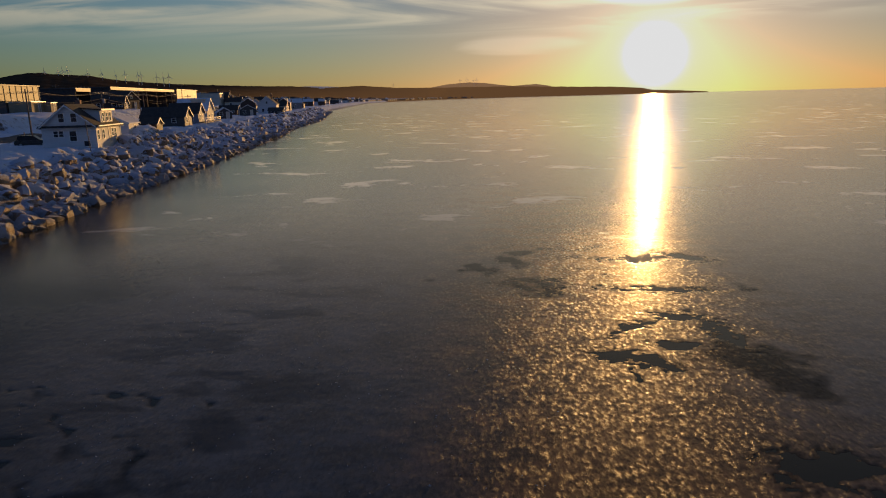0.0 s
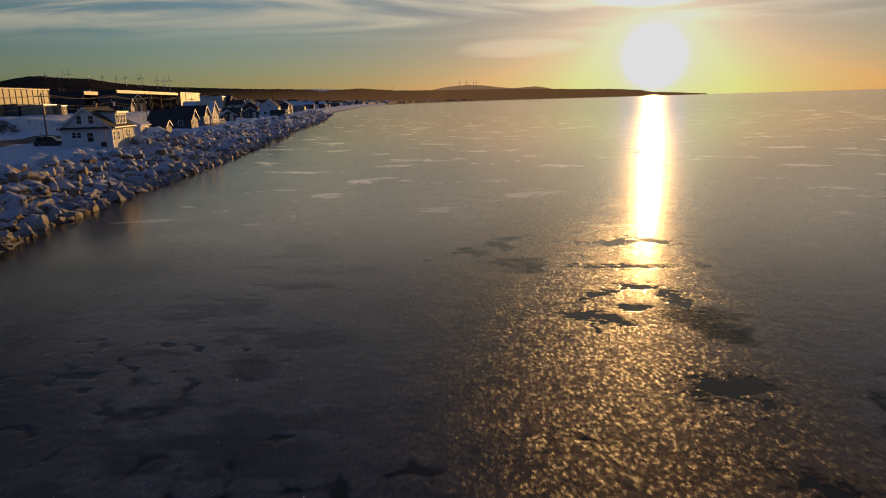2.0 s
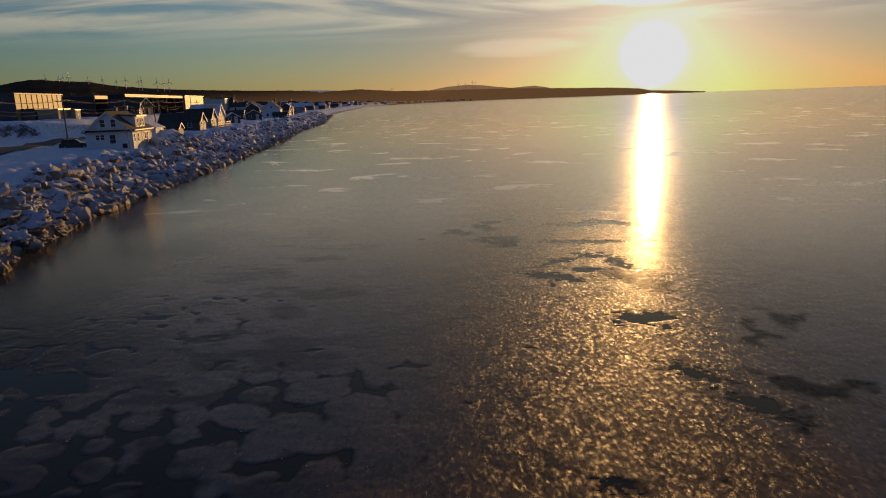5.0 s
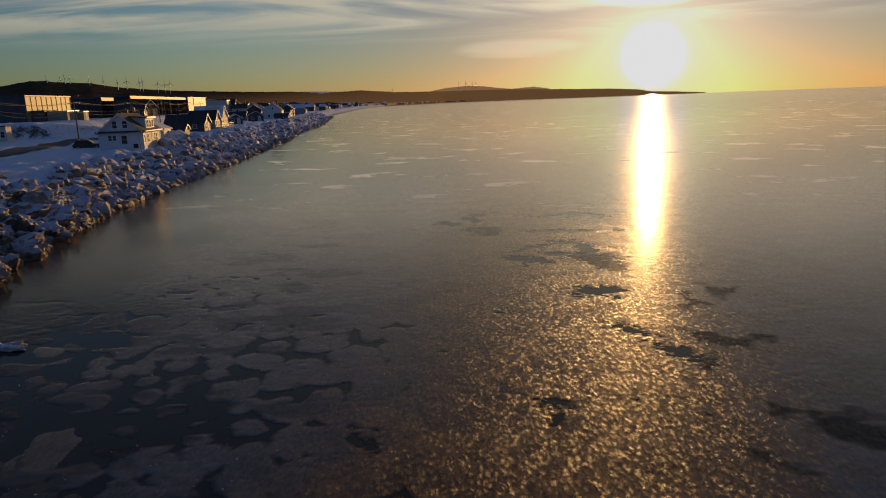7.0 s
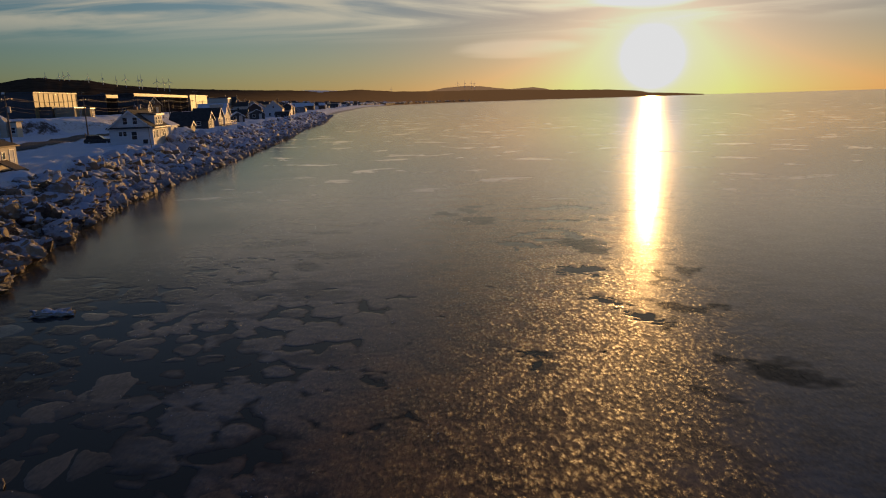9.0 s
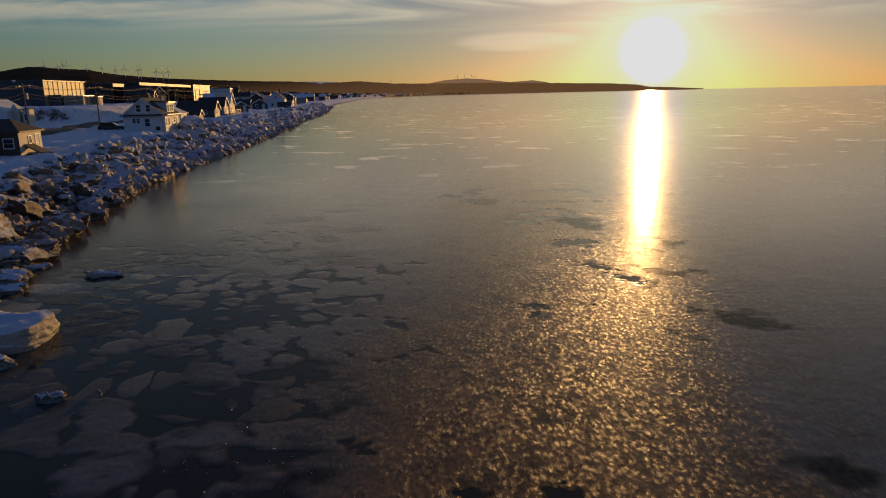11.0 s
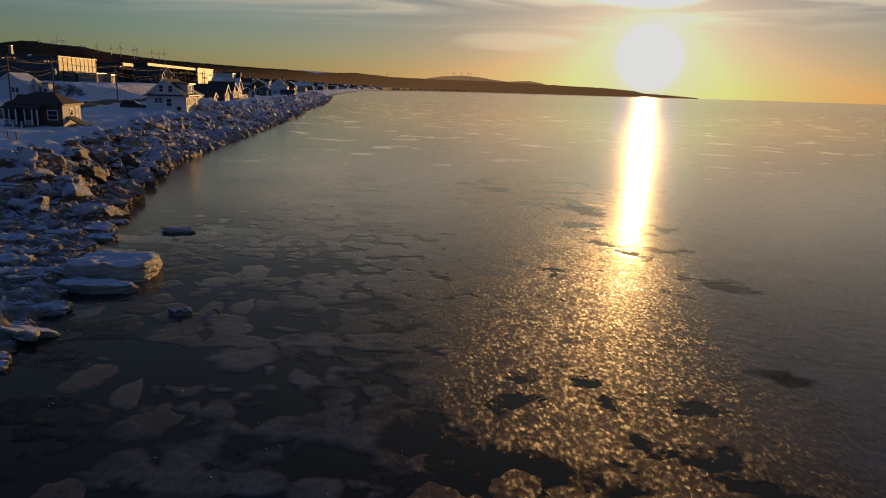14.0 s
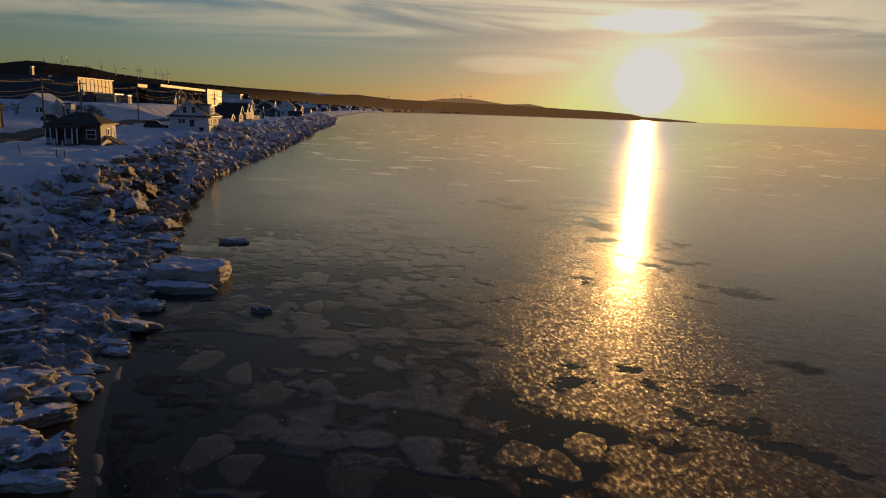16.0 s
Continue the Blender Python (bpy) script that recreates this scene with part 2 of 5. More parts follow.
    b.inputs["Coat IOR"].default_value = 1.31
    t.links.new(calc(t, "ADD", calc(t, "MULTIPLY", calc(t, "MULTIPLY", frosted, calc(t, "SUBTRACT", 1.0, calc(t, "MAXIMUM", calc(t, "MULTIPLY", far, 0.65), calc(t, "MULTIPLY", glare_belt, 0.7)))), sheen), calc(t, "MULTIPLY", k, 0.40)), b.inputs["Sheen Weight"])
    b.inputs["Sheen Roughness"].default_value = 0.35
    b.inputs["Sheen Tint"].default_value = (0.88, 0.93, 1.0, 1)
    b1 = node(t, "ShaderNodeBump", Strength=0.5, Distance=0.014)
    b2 = node(t, "ShaderNodeBump", Strength=0.3, Distance=0.006)
    high = calc(t, "ADD", calc(t, "MULTIPLY", crust.outputs["Distance"], -1.0), calc(t, "MULTIPLY", lumps.outputs["Fac"], 0.9))
    calm = calc(t, "SUBTRACT", 1.0, calc(t, "MULTIPLY", far, 0.6))
    t.links.new(calc(t, "MULTIPLY", calc(t, "MULTIPLY", high, calc(t, "MULTIPLY", calm, rough_zone)), ramp(t, broad.outputs["Fac"], 0.25, 0.5)), b1.inputs["Height"])
    t.links.new(grain.outputs["Fac"], b2.inputs["Height"])
    t.links.new(b1.outputs[0], b2.inputs["Normal"])
    t.links.new(b2.outputs[0], b.inputs["Normal"])
    # the rime stands in knobs of its own, steeper than the ice below
    b3 = node(t, "ShaderNodeBump", Strength=0.9, Distance=0.034)
    t.links.new(calc(t, "MULTIPLY", calc(t, "ADD", high, calc(t, "MULTIPLY", grain.outputs["Fac"], 0.35)), calc(t, "MULTIPLY", calc(t, "MULTIPLY", calm, rough_zone), calc(t, "ADD", calc(t, "MULTIPLY", ramp(t, hollow.outputs["Fac"], 0.34, 0.6), 0.85), 0.15))), b3.inputs["Height"])
    t.links.new(b3.outputs[0], b.inputs["Coat Normal"])
    return m


def water_material():
    m = bpy.data.materials.new("open_water")
    m.use_nodes = True
    t = m.node_tree
    b = t.nodes["Principled BSDF"]
    b.inputs["Base Color"].default_value = (0.012, 0.012, 0.012, 1)
    b.inputs["Roughness"].default_value = 0.06
    b.inputs["IOR"].default_value = 1.33
    g = t.nodes.new("ShaderNodeNewGeometry")
    n = node(t, "ShaderNodeTexNoise", Scale=1.2, Detail=3.0)
    t.links.new(g.outputs["Position"], n.inputs["Vector"])
    bp = node(t, "ShaderNodeBump", Strength=0.08, Distance=0.03)
    t.links.new(n.outputs["Fac"], bp.inputs["Height"])
    t.links.new(bp.outputs[0], b.inputs["Normal"])
    return m


def glass_material():
    m = material("window_glass", (0.010, 0.012, 0.016), (0.03, 0.032, 0.036), 1.0, 6.0, (0.04, 0.10), 0.02, 0.005)
    return m


def clear_ice():
    m = material("clear_ice_nodule", (0.75, 0.78, 0.82), (0.88, 0.90, 0.92), 8.0, 40.0, (0.2, 0.35), 0.3, 0.004)
    b = m.node_tree.nodes["Principled BSDF"]
    b.inputs["Transmission Weight"].default_value, b.inputs["IOR"].default_value = 0.75, 1.31
    return m


M_NODULE = clear_ice()
ICE_ROUGH = (0.08, 0.15)
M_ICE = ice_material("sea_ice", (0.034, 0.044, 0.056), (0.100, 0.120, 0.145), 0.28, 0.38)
M_FLOE = ice_material("pancake_ice", (0.036, 0.036, 0.036), (0.115, 0.107, 0.098), 0.18, 0.30)
M_WATER = water_material()
M_LIP = material("wet_ice", (0.07, 0.062, 0.052), (0.20, 0.175, 0.145), 2.0, 18.0, (0.25, 0.5), 0.4, 0.02)
M_SILT = material("wet_silt", (0.022, 0.014, 0.008), (0.060, 0.038, 0.021), 1.2, 14.0, (0.10, 0.30), 0.2, 0.02)
M_SNOW = material("snow", (0.70, 0.73, 0.80), (0.84, 0.86, 0.90), 0.35, 5.0, (0.55, 0.8), 0.5, 0.10)
M_GROUND = capped("snowy_ground", (0.040, 0.032, 0.026), (0.14, 0.105, 0.075), 0.68, 0.88, 0.6, 0.8, 0.3, snow=(0.70, 0.76, 0.87))
M_ROCK = capped("icy_boulder", (0.075, 0.056, 0.041), (0.36, 0.265, 0.175), 0.58, 1.0, 1.6, 1.5, 0.34, rime_gain=0.55, grain=2.0, snow=(0.50, 0.55, 0.66))
M_FOOT = capped("ice_foot_ice", (0.05, 0.044, 0.037), (0.20, 0.18, 0.15), 0.78, 0.98, 1.2, 0.9, 0.2, (0.7, 1.5))
M_SLAB = capped("snow_topped_ice", (0.13, 0.115, 0.095), (0.40, 0.36, 0.29), 0.74, 0.97, 1.2, 0.9, 0.14, (-5.0, -4.0))
M_HILL = material("hazed_winter_wood", (0.034, 0.024, 0.016), (0.115, 0.080, 0.052), 0.02, 0.25, (0.8, 0.95), 0.6, 2.0)


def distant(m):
    """Far land across the bay: browned base, and emission that stands in for haze."""
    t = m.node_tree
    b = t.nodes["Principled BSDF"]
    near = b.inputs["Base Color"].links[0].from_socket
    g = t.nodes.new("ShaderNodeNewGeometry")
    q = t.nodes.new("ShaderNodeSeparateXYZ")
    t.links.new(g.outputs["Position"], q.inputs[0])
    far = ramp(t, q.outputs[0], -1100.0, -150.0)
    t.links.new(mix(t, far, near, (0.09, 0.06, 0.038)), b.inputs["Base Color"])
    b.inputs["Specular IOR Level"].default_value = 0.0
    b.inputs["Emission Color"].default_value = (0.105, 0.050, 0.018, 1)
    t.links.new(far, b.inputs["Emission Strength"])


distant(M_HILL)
M_FARHILL = material("haze_glow_hill", (0.05, 0.034, 0.022), (0.10, 0.07, 0.048), 0.004, 0.05, (0.8, 0.95), 0.3, 2.0)
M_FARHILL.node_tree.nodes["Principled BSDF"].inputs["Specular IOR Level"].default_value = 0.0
# flat orange emission paints the haze onto these hills
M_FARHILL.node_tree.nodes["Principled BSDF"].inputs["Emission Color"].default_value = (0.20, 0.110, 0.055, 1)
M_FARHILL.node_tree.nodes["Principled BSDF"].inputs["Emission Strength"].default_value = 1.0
M_ROAD = material("asphalt", (0.030, 0.030, 0.032), (0.075, 0.073, 0.072), 0.5, 12.0, (0.6, 0.85), 0.3, 0.02)
M_WHITE = material("white_siding", (0.54, 0.54, 0.53), (0.68, 0.67, 0.65), 1.0, 8.0, (0.6, 0.8), 0.25, 0.02, stretch=(0.3, 0.3, 6))
M_CREAM = material("cream_siding", (0.52, 0.46, 0.36), (0.66, 0.59, 0.47), 1.0, 8.0, (0.6, 0.8), 0.25, 0.02, stretch=(0.3, 0.3, 6))
M_BROWN = material("brown_siding", (0.060, 0.034, 0.022), (0.115, 0.068, 0.043), 1.0, 8.0, (0.55, 0.75), 0.25, 0.02, stretch=(0.3, 0.3, 6))
M_GREY = material("grey_siding", (0.18, 0.185, 0.19), (0.30, 0.30, 0.30), 1.0, 8.0, (0.55, 0.75), 0.25, 0.02, stretch=(0.3, 0.3, 6))
M_SLATE = material("dark_siding", (0.046, 0.040, 0.036), (0.092, 0.080, 0.070), 1.0, 8.0, (0.55, 0.75), 0.25, 0.02, stretch=(0.3, 0.3, 6))
M_ROOF = material("dark_shingle_roof", (0.020, 0.018, 0.017), (0.060, 0.052, 0.047), 1.5, 16.0, (0.7, 0.9), 0.4, 0.02)
M_SNOWROOF = material("snow_covered_roof", (0.55, 0.58, 0.64), (0.80, 0.82, 0.86), 0.8, 6.0, (0.6, 0.8), 0.3, 0.04)
M_TRIM = material("painted_trim", (0.68, 0.67, 0.64), (0.80, 0.79, 0.76), 2.0, 12.0, (0.4, 0.6), 0.1, 0.01)
M_GLASS = glass_material()
M_PANEL = material("ribbed_metal_panel", (0.23, 0.195, 0.088), (0.34, 0.29, 0.145), 0.4, 5.0, (0.48, 0.62), 0.15, 0.02)
M_SHEET = material("pale_sheet_metal", (0.20, 0.165, 0.10), (0.31, 0.255, 0.16), 0.4, 5.0, (0.66, 0.80), 0.05, 0.01)
M_DKPANEL = material("dark_metal_cladding", (0.035, 0.038, 0.042), (0.075, 0.078, 0.082), 0.4, 5.0, (0.4, 0.6), 0.15, 0.02)
M_WOOD = material("weathered_wood", (0.085, 0.062, 0.045), (0.20, 0.155, 0.115), 2.0, 20.0, (0.65, 0.85), 0.4, 0.01, stretch=(4, 4, 0.5))
M_WIRE = material("black_cable", (0.015, 0.015, 0.016), (0.03, 0.03, 0.03), 4.0, 20.0, (0.5, 0.7), 0.05, 0.002)
M_STEEL = material("galvanised_steel", (0.30, 0.31, 0.32), (0.46, 0.46, 0.46), 2.0, 14.0, (0.35, 0.5), 0.1, 0.005, metallic=0.7)
M_TURBINE = material("turbine_white", (0.62, 0.62, 0.61), (0.76, 0.76, 0.75), 0.1, 1.0, (0.4, 0.55), 0.05, 0.02)
M_CAR = material("dark_car_paint", (0.018, 0.019, 0.022), (0.035, 0.036, 0.04), 2.0, 30.0, (0.2, 0.35), 0.03, 0.002)
M_RUBBER = material("black_rubber", (0.012, 0.012, 0.012), (0.03, 0.03, 0.03), 4.0, 30.0, (0.7, 0.9), 0.2, 0.004)
M_BRICK = material("chimney_brick", (0.17, 0.085, 0.06), (0.30, 0.16, 0.11), 3.0, 16.0, (0.7, 0.9), 0.3, 0.01)

# ---- small helpers for meshes ----


def smooth01(v, lo, hi):
    v = np.clip((np.asarray(v, float) - lo) / (hi - lo), 0, 1)
    return v * v * (3 - 2 * v)


def lattice(ix, iy, seed):
    h = (ix.astype(np.int64) * 374761393 + iy.astype(np.int64) * 668265263 + seed * 1442695041) & 0xFFFFFFFF
    h = ((h ^ (h >> 13)) * 1274126177) & 0xFFFFFFFF
    return ((h ^ (h >> 16)) & 0xFFFF) / 65535.0


def vnoise(x, y, seed=0):
    x, y = np.asarray(x, float), np.asarray(y, float)
    ix, iy = np.floor(x), np.floor(y)
    fx, fy = x - ix, y - iy
    fx, fy = fx * fx * (3 - 2 * fx), fy * fy * (3 - 2 * fy)
    a, b = lattice(ix, iy, seed), lattice(ix + 1, iy, seed)
    c, d = lattice(ix, iy + 1, seed), lattice(ix + 1, iy + 1, seed)
    return (a * (1 - fx) + b * fx) * (1 - fy) + (c * (1 - fx) + d * fx) * fy


def fbm(x, y, seed=0, octaves=4):
    total, amp, norm = 0.0, 1.0, 0.0
    for o in range(octaves):
        total = total + amp * vnoise(x * 2 ** o, y * 2 ** o, seed + o * 17)
        norm += amp
        amp *= 0.5
    return total / norm


def grid_mesh(name, X, Y, Z, keep=None):
    """A sheet from matching 2D arrays; keep marks the cells that stay."""
    ny, nx = X.shape
    idx = np.arange(nx * ny).reshape(ny, nx)
    quads = np.stack([idx[:-1, :-1], idx[:-1, 1:], idx[1:, 1:], idx[1:, :-1]], -1)
    quads = quads[keep] if keep is not None else quads.reshape(-1, 4)
    me = bpy.data.meshes.new(name)
    co = np.stack([X, Y, Z], -1).reshape(-1, 3).astype(np.float32)
    me.vertices.add(len(co))
    me.vertices.foreach_set("co", co.ravel())
    me.loops.add(quads.size)
    me.loops.foreach_set("vertex_index", quads.astype(np.int32).ravel())
    me.polygons.add(len(quads))
    me.polygons.foreach_set("loop_start", np.arange(0, quads.size, 4, dtype=np.int32))
    me.polygons.foreach_set("use_smooth", np.ones(len(quads), bool))
    me.update(calc_edges=True)
    return me


def mesh_of(name, bm, mat, smooth=False):
    me = bpy.data.meshes.new(name)
    bm.normal_update()
    for f in bm.faces:
        f.smooth = smooth
    bm.to_mesh(me)
    bm.free()
    me.materials.append(mat)
    return me


def part(name, bm, mat, parent, label="", smooth=False):
    ob = new(name, bm if isinstance(bm, bpy.types.Mesh) else mesh_of(name, bm, mat, smooth))
    ob.parent = parent
    return tagged(ob, label) if label else ob


def empty(name, m, label, category, group="", kind=""):
    ob = new(name)
    ob.matrix_basis = m
    ob.empty_display_size = 0.3
    return tagged(ob, label, category, group, kind)


def box(bm, x0, x1, y0, y1, z0, z1):
    vs = [bm.verts.new((x, y, z)) for z in (z0, z1) for x, y in ((x0, y0), (x1, y0), (x1, y1), (x0, y1))]
    for f in ((0, 3, 2, 1), (4, 5, 6, 7), (0, 1, 5, 4), (1, 2, 6, 5), (2, 3, 7, 6), (3, 0, 4, 7)):
        bm.faces.new([vs[i] for i in f])
    return vs


def boxes(*rows):
    bm = bmesh.new()
    for r in rows:
        box(bm, *r)
    return bm


def prism(bm, outline, axis, a, b):
    """An outline of (u, v) pairs pushed from a to b along x or y; v is up."""
    put = (lambda u, v, w: (w, u, v)) if axis == "x" else (lambda u, v, w: (u, w, v))
    lo = [bm.verts.new(put(u, v, a)) for u, v in outline]
    hi = [bm.verts.new(put(u, v, b)) for u, v in outline]
    n = len(outline)
    bm.faces.new(lo)
    bm.faces.new(hi[::-1])
    for i in range(n):
        bm.faces.new((lo[i], hi[i], hi[(i + 1) % n], lo[(i + 1) % n]))
    bmesh.ops.recalc_face_normals(bm, faces=bm.faces)
    return bm


def tube(bm, a, b, ra, rb, sides=8):
    a, b = Vector(a), Vector(b)
    q = (b - a).to_track_quat("Z", "Y")
    rings = [[bm.verts.new(p + q @ Vector((r * math.cos(i * math.tau / sides), r * math.sin(i * math.tau / sides), 0))) for i in range(sides)] for p, r in ((a, ra), (b, rb))]
    for i in range(sides):
        j = (i + 1) % sides
        bm.faces.new((rings[0][i], rings[0][j], rings[1][j], rings[1][i]))
    bm.faces.new(rings[0][::-1])
    bm.faces.new(rings[1])
    return bm

# ---- shoreline and ground ----
SHORE_Y = (-400, -60, -30, -22, -18, -12, -4, 4, 17, 30, 44, 62, 84, 105, 141, 181, 226, 313, 412, 640, 1500, 2160, 2720, 3100, 3350, 3550, 3700, 3800)
SHORE_X = (-14, -12, -13.6, -14.6, -15.2, -15.8, -18.5, -21.8, -27.4, -31.5, -35.2, -38.8, -41.8, -45.2, -51, -57.3, -66.5, -78.5, -99.5, -145, -270, -300, -330, -200, 0, 300, 640, 860)


def shore(y):
    return np.interp(y, SHORE_Y, SHORE_X)


def ground_z(x, y):
    """Height of the land: ice foot, boulder bank, snow flat, terrace, rising country."""
    x, y = np.asarray(x, float), np.asarray(y, float)
    d = shore(y) - x
    foot = smooth01(y, 12, -4)
    run = np.interp(y, (-10, 10, 45, 80, 120, 240, 400), (13, 8.5, 7.5, 9.5, 12, 15, 14))
    z = -0.9 + 0.9 * smooth01(d, -2.5, 0.0)
    start = 6.0 * foot
    top = np.interp(y, (-10, 20, 45, 85), (3.2, 3.3, 3.5, 4.0))
    z = z + top * smooth01(d, start - 0.5, start + run)
    z = z + 0.5 * smooth01(d, 14, 45)
    edge = np.interp(y, (60, 108, 124, 160, 400), (72, 68, 41, 38, 44))
    z = z + 3.4 * smooth01(d, edge, edge + 7)
    z = z + np.maximum(d - 90, 0) * 0.012
    live = smooth01(d, 0.5, 8)
    z = z + live * (0.55 * (fbm(x * 0.16, y * 0.16, 5, 4) - 0.5) + 0.22 * (fbm(x * 0.7, y * 0.7, 9, 3) - 0.5))
    z = z + foot * smooth01(d, -0.3, 1.0) * smooth01(d, 16, 6) * (0.2 * (fbm(x * 0.8, y * 1.3, 15, 4) - 0.45))
    hum = smooth01(d, -0.2, 1.5) * smooth01(d, run + 7, run + 1)
    z = z + hum * (1 - foot) * (1.7 * (fbm(x * 0.5, y * 0.5, 19, 3) - 0.5))
    flat = smooth01(d, run + 1, run + 6) * smooth01(y, 420, 200)
    z = z + flat * (0.55 * (fbm(x * 0.12 + y * 0.05, y * 0.33, 23, 3) - 0.5) + 0.16 * (1 - np.abs(2 * fbm(x * 0.35, y * 0.9, 29, 3) - 1) - 0.6))
    # ploughed snow heaped on the crest
    for mx, my, mr, mh in ((-58.5, 108, 4.2, 1.9), (-52.5, 97, 3.5, 0.9), (-36.5, 36, 4.0, 0.7), (-41, 52, 4.0, 0.6), (-31, 14, 4.5, 0.7)):
        z = z + mh * np.exp(-((x - mx) ** 2 + (y - my) ** 2) / (mr * mr))
    return z


def build_ground():
    ys = [-400, -250, -150, -90, -60, -45]
    y = -36.0
    while y < 2900:
        ys.append(y)
        y += max(0.6, (y - 100) * 0.018)
    d = -4.0
    ds = []
    while d < 300:
        ds.append(d)
        d += 0.42 if d < 20 else max(0.55, (d - 14) * 0.07)
    ys, ds = np.array(ys), np.array(ds)
    D, Y = np.meshgrid(ds, ys)
    X = shore(Y) - D
    me = grid_mesh("ground", X, Y, ground_z(X, Y))
    me.materials.append(M_GROUND)
    tagged(new("ground", me), "snow-covered shore land with bare earth on the steep banks", "ground", kind="structure")


build_ground()


HILL = []


def build_hills():
    """Wooded hills that close the horizon over land, ending in a low headland."""
    az_t = np.array([-80, -36.2, -34.4, -33.4, -30.6, -29.1, -27.2, -25.2, -21.1, -15.0, -12.3, -10.5, -7.7, -4.95, -3.5, -1.7, 0.2, 1.8, 3.8, 6.1, 9.7, 12.0, 12.9, 14.5, 17.0])
    el_t = np.array([2.0, 2.02, 2.34, 2.29, 2.10, 1.83, 1.64, 1.48, 1.29, 1.10, 1.01, 1.08, 0.86, 0.80, 0.79, 0.78, 0.76, 0.74, 0.68, 0.60, 0.50, 0.36, 0.17, 0.10, -0.06])
    az = np.linspace(-80, 17.0, 600)
    el = np.interp(az, az_t, el_t)
    r0 = np.interp(az, (-80, -30, -14, -10, -6, -3.5, 0, 3, 9, 17), (380, 430, 900, 1700, 2500, 3200, 3800, 4100, 4150, 4200))
    ridge = np.maximum(3300, r0 + 500)
    steps = np.linspace(0, 1.12, 40)
    S, A = np.meshgrid(steps, az)
    R0, RI, E = (np.broadcast_to(v[:, None], S.shape) for v in (r0, ridge, el))
    R = R0 + (RI - R0) * S
    top = 9 + np.tan(np.radians(E)) * RI
    low = 3.0
    Z = low + (top - low) * np.where(S <= 1, smooth01(S, -0.15, 1.0) ** 2.2, 1 - (S - 1) * 1.5)
    X, Y = R * np.sin(np.radians(A)), R * np.cos(np.radians(A))
    Z = Z + (fbm(X * 0.02, Y * 0.02, 31, 3) - 0.5) * 0.05 * (Z - low) + (fbm(X * 0.1, Y * 0.1, 37, 2) - 0.5) * 3.0 * smooth01(S, 0.0, 0.3)
    Z[:, 0] = -1.0
    near = (A[:-1, :-1] < -5.5)
    for name, keep, mat, words in (("backdrop_hills", near, M_HILL, "dark wooded winter hills along the far horizon"), ("backdrop_headland", ~near, M_HILL, "low headland across the bay, with haze as brown glow")):
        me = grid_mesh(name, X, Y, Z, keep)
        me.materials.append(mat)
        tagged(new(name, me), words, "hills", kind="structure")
    HILL.append((az, X, Y, Z))
    field = (A[:-1, :-1] > -15.3) & (A[:-1, :-1] < -12.4) & (S[:-1, :-1] > 0.72 + 0.10 * np.abs(A[:-1, :-1] + 13.8)) & (S[:-1, :-1] < 0.94)
    me = grid_mesh("snowfield", X, Y, Z + 1.5, field)
    me.materials.append(M_SNOW)
    tagged(new("backdrop_snowfield", me), "open snow-covered field on a wooded hill", "snowfield", kind="structure")


build_hills()


def build_far_hill():
    """A paler pair of rounded hills behind the headland; their haze is a material glow."""
    az = np.linspace(-6.5, 6.5, 140)
    el = np.interp(az, (-6.5, -4.9, -3.4, -1.7, -0.4, 0.8, 1.9, 3.0, 3.8, 4.8, 6.5), (0.4, 0.80, 1.05, 1.15, 1.07, 0.90, 0.78, 0.84, 0.88, 0.72, 0.3))
    rows = np.array([0.0, 0.35, 0.7, 0.9, 1.0, 1.04])
    S, A = np.meshgrid(rows, az)
    R = 4420 + 400 * S
    top = (9 + np.tan(np.radians(el)) * 4820)[:, None]
    Z = top * np.where(S <= 1, np.sin(S * math.pi / 2), 0.98) + 2.0 * (fbm(A * 9, S * 4, 41, 3) - 0.5) * S
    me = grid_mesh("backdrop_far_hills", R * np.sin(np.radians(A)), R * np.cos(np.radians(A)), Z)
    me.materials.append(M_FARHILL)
    tagged(new("backdrop_far_hills", me), "rounded hills behind a low headland, paled by a haze glow", "hills", kind="structure")


build_far_hill()

# ---- sea: open water below, broken ice sheet on it ----


def steps_from(fine_lo, fine_hi, fine, grow, end_lo, end_hi):
    mid = list(np.arange(fine_lo, fine_hi, fine))
    hi, s = [], fine
    v = fine_hi
    while v < end_hi:
        hi.append(v)
        s *= grow
        v += s
    hi.append(end_hi)
    lo, s = [], fine
    v = fine_lo - fine
    while v > end_lo:
        lo.append(v)
        s *= grow
        v -= s
    lo.append(end_lo)
    return np.array(lo[::-1] + mid + hi)


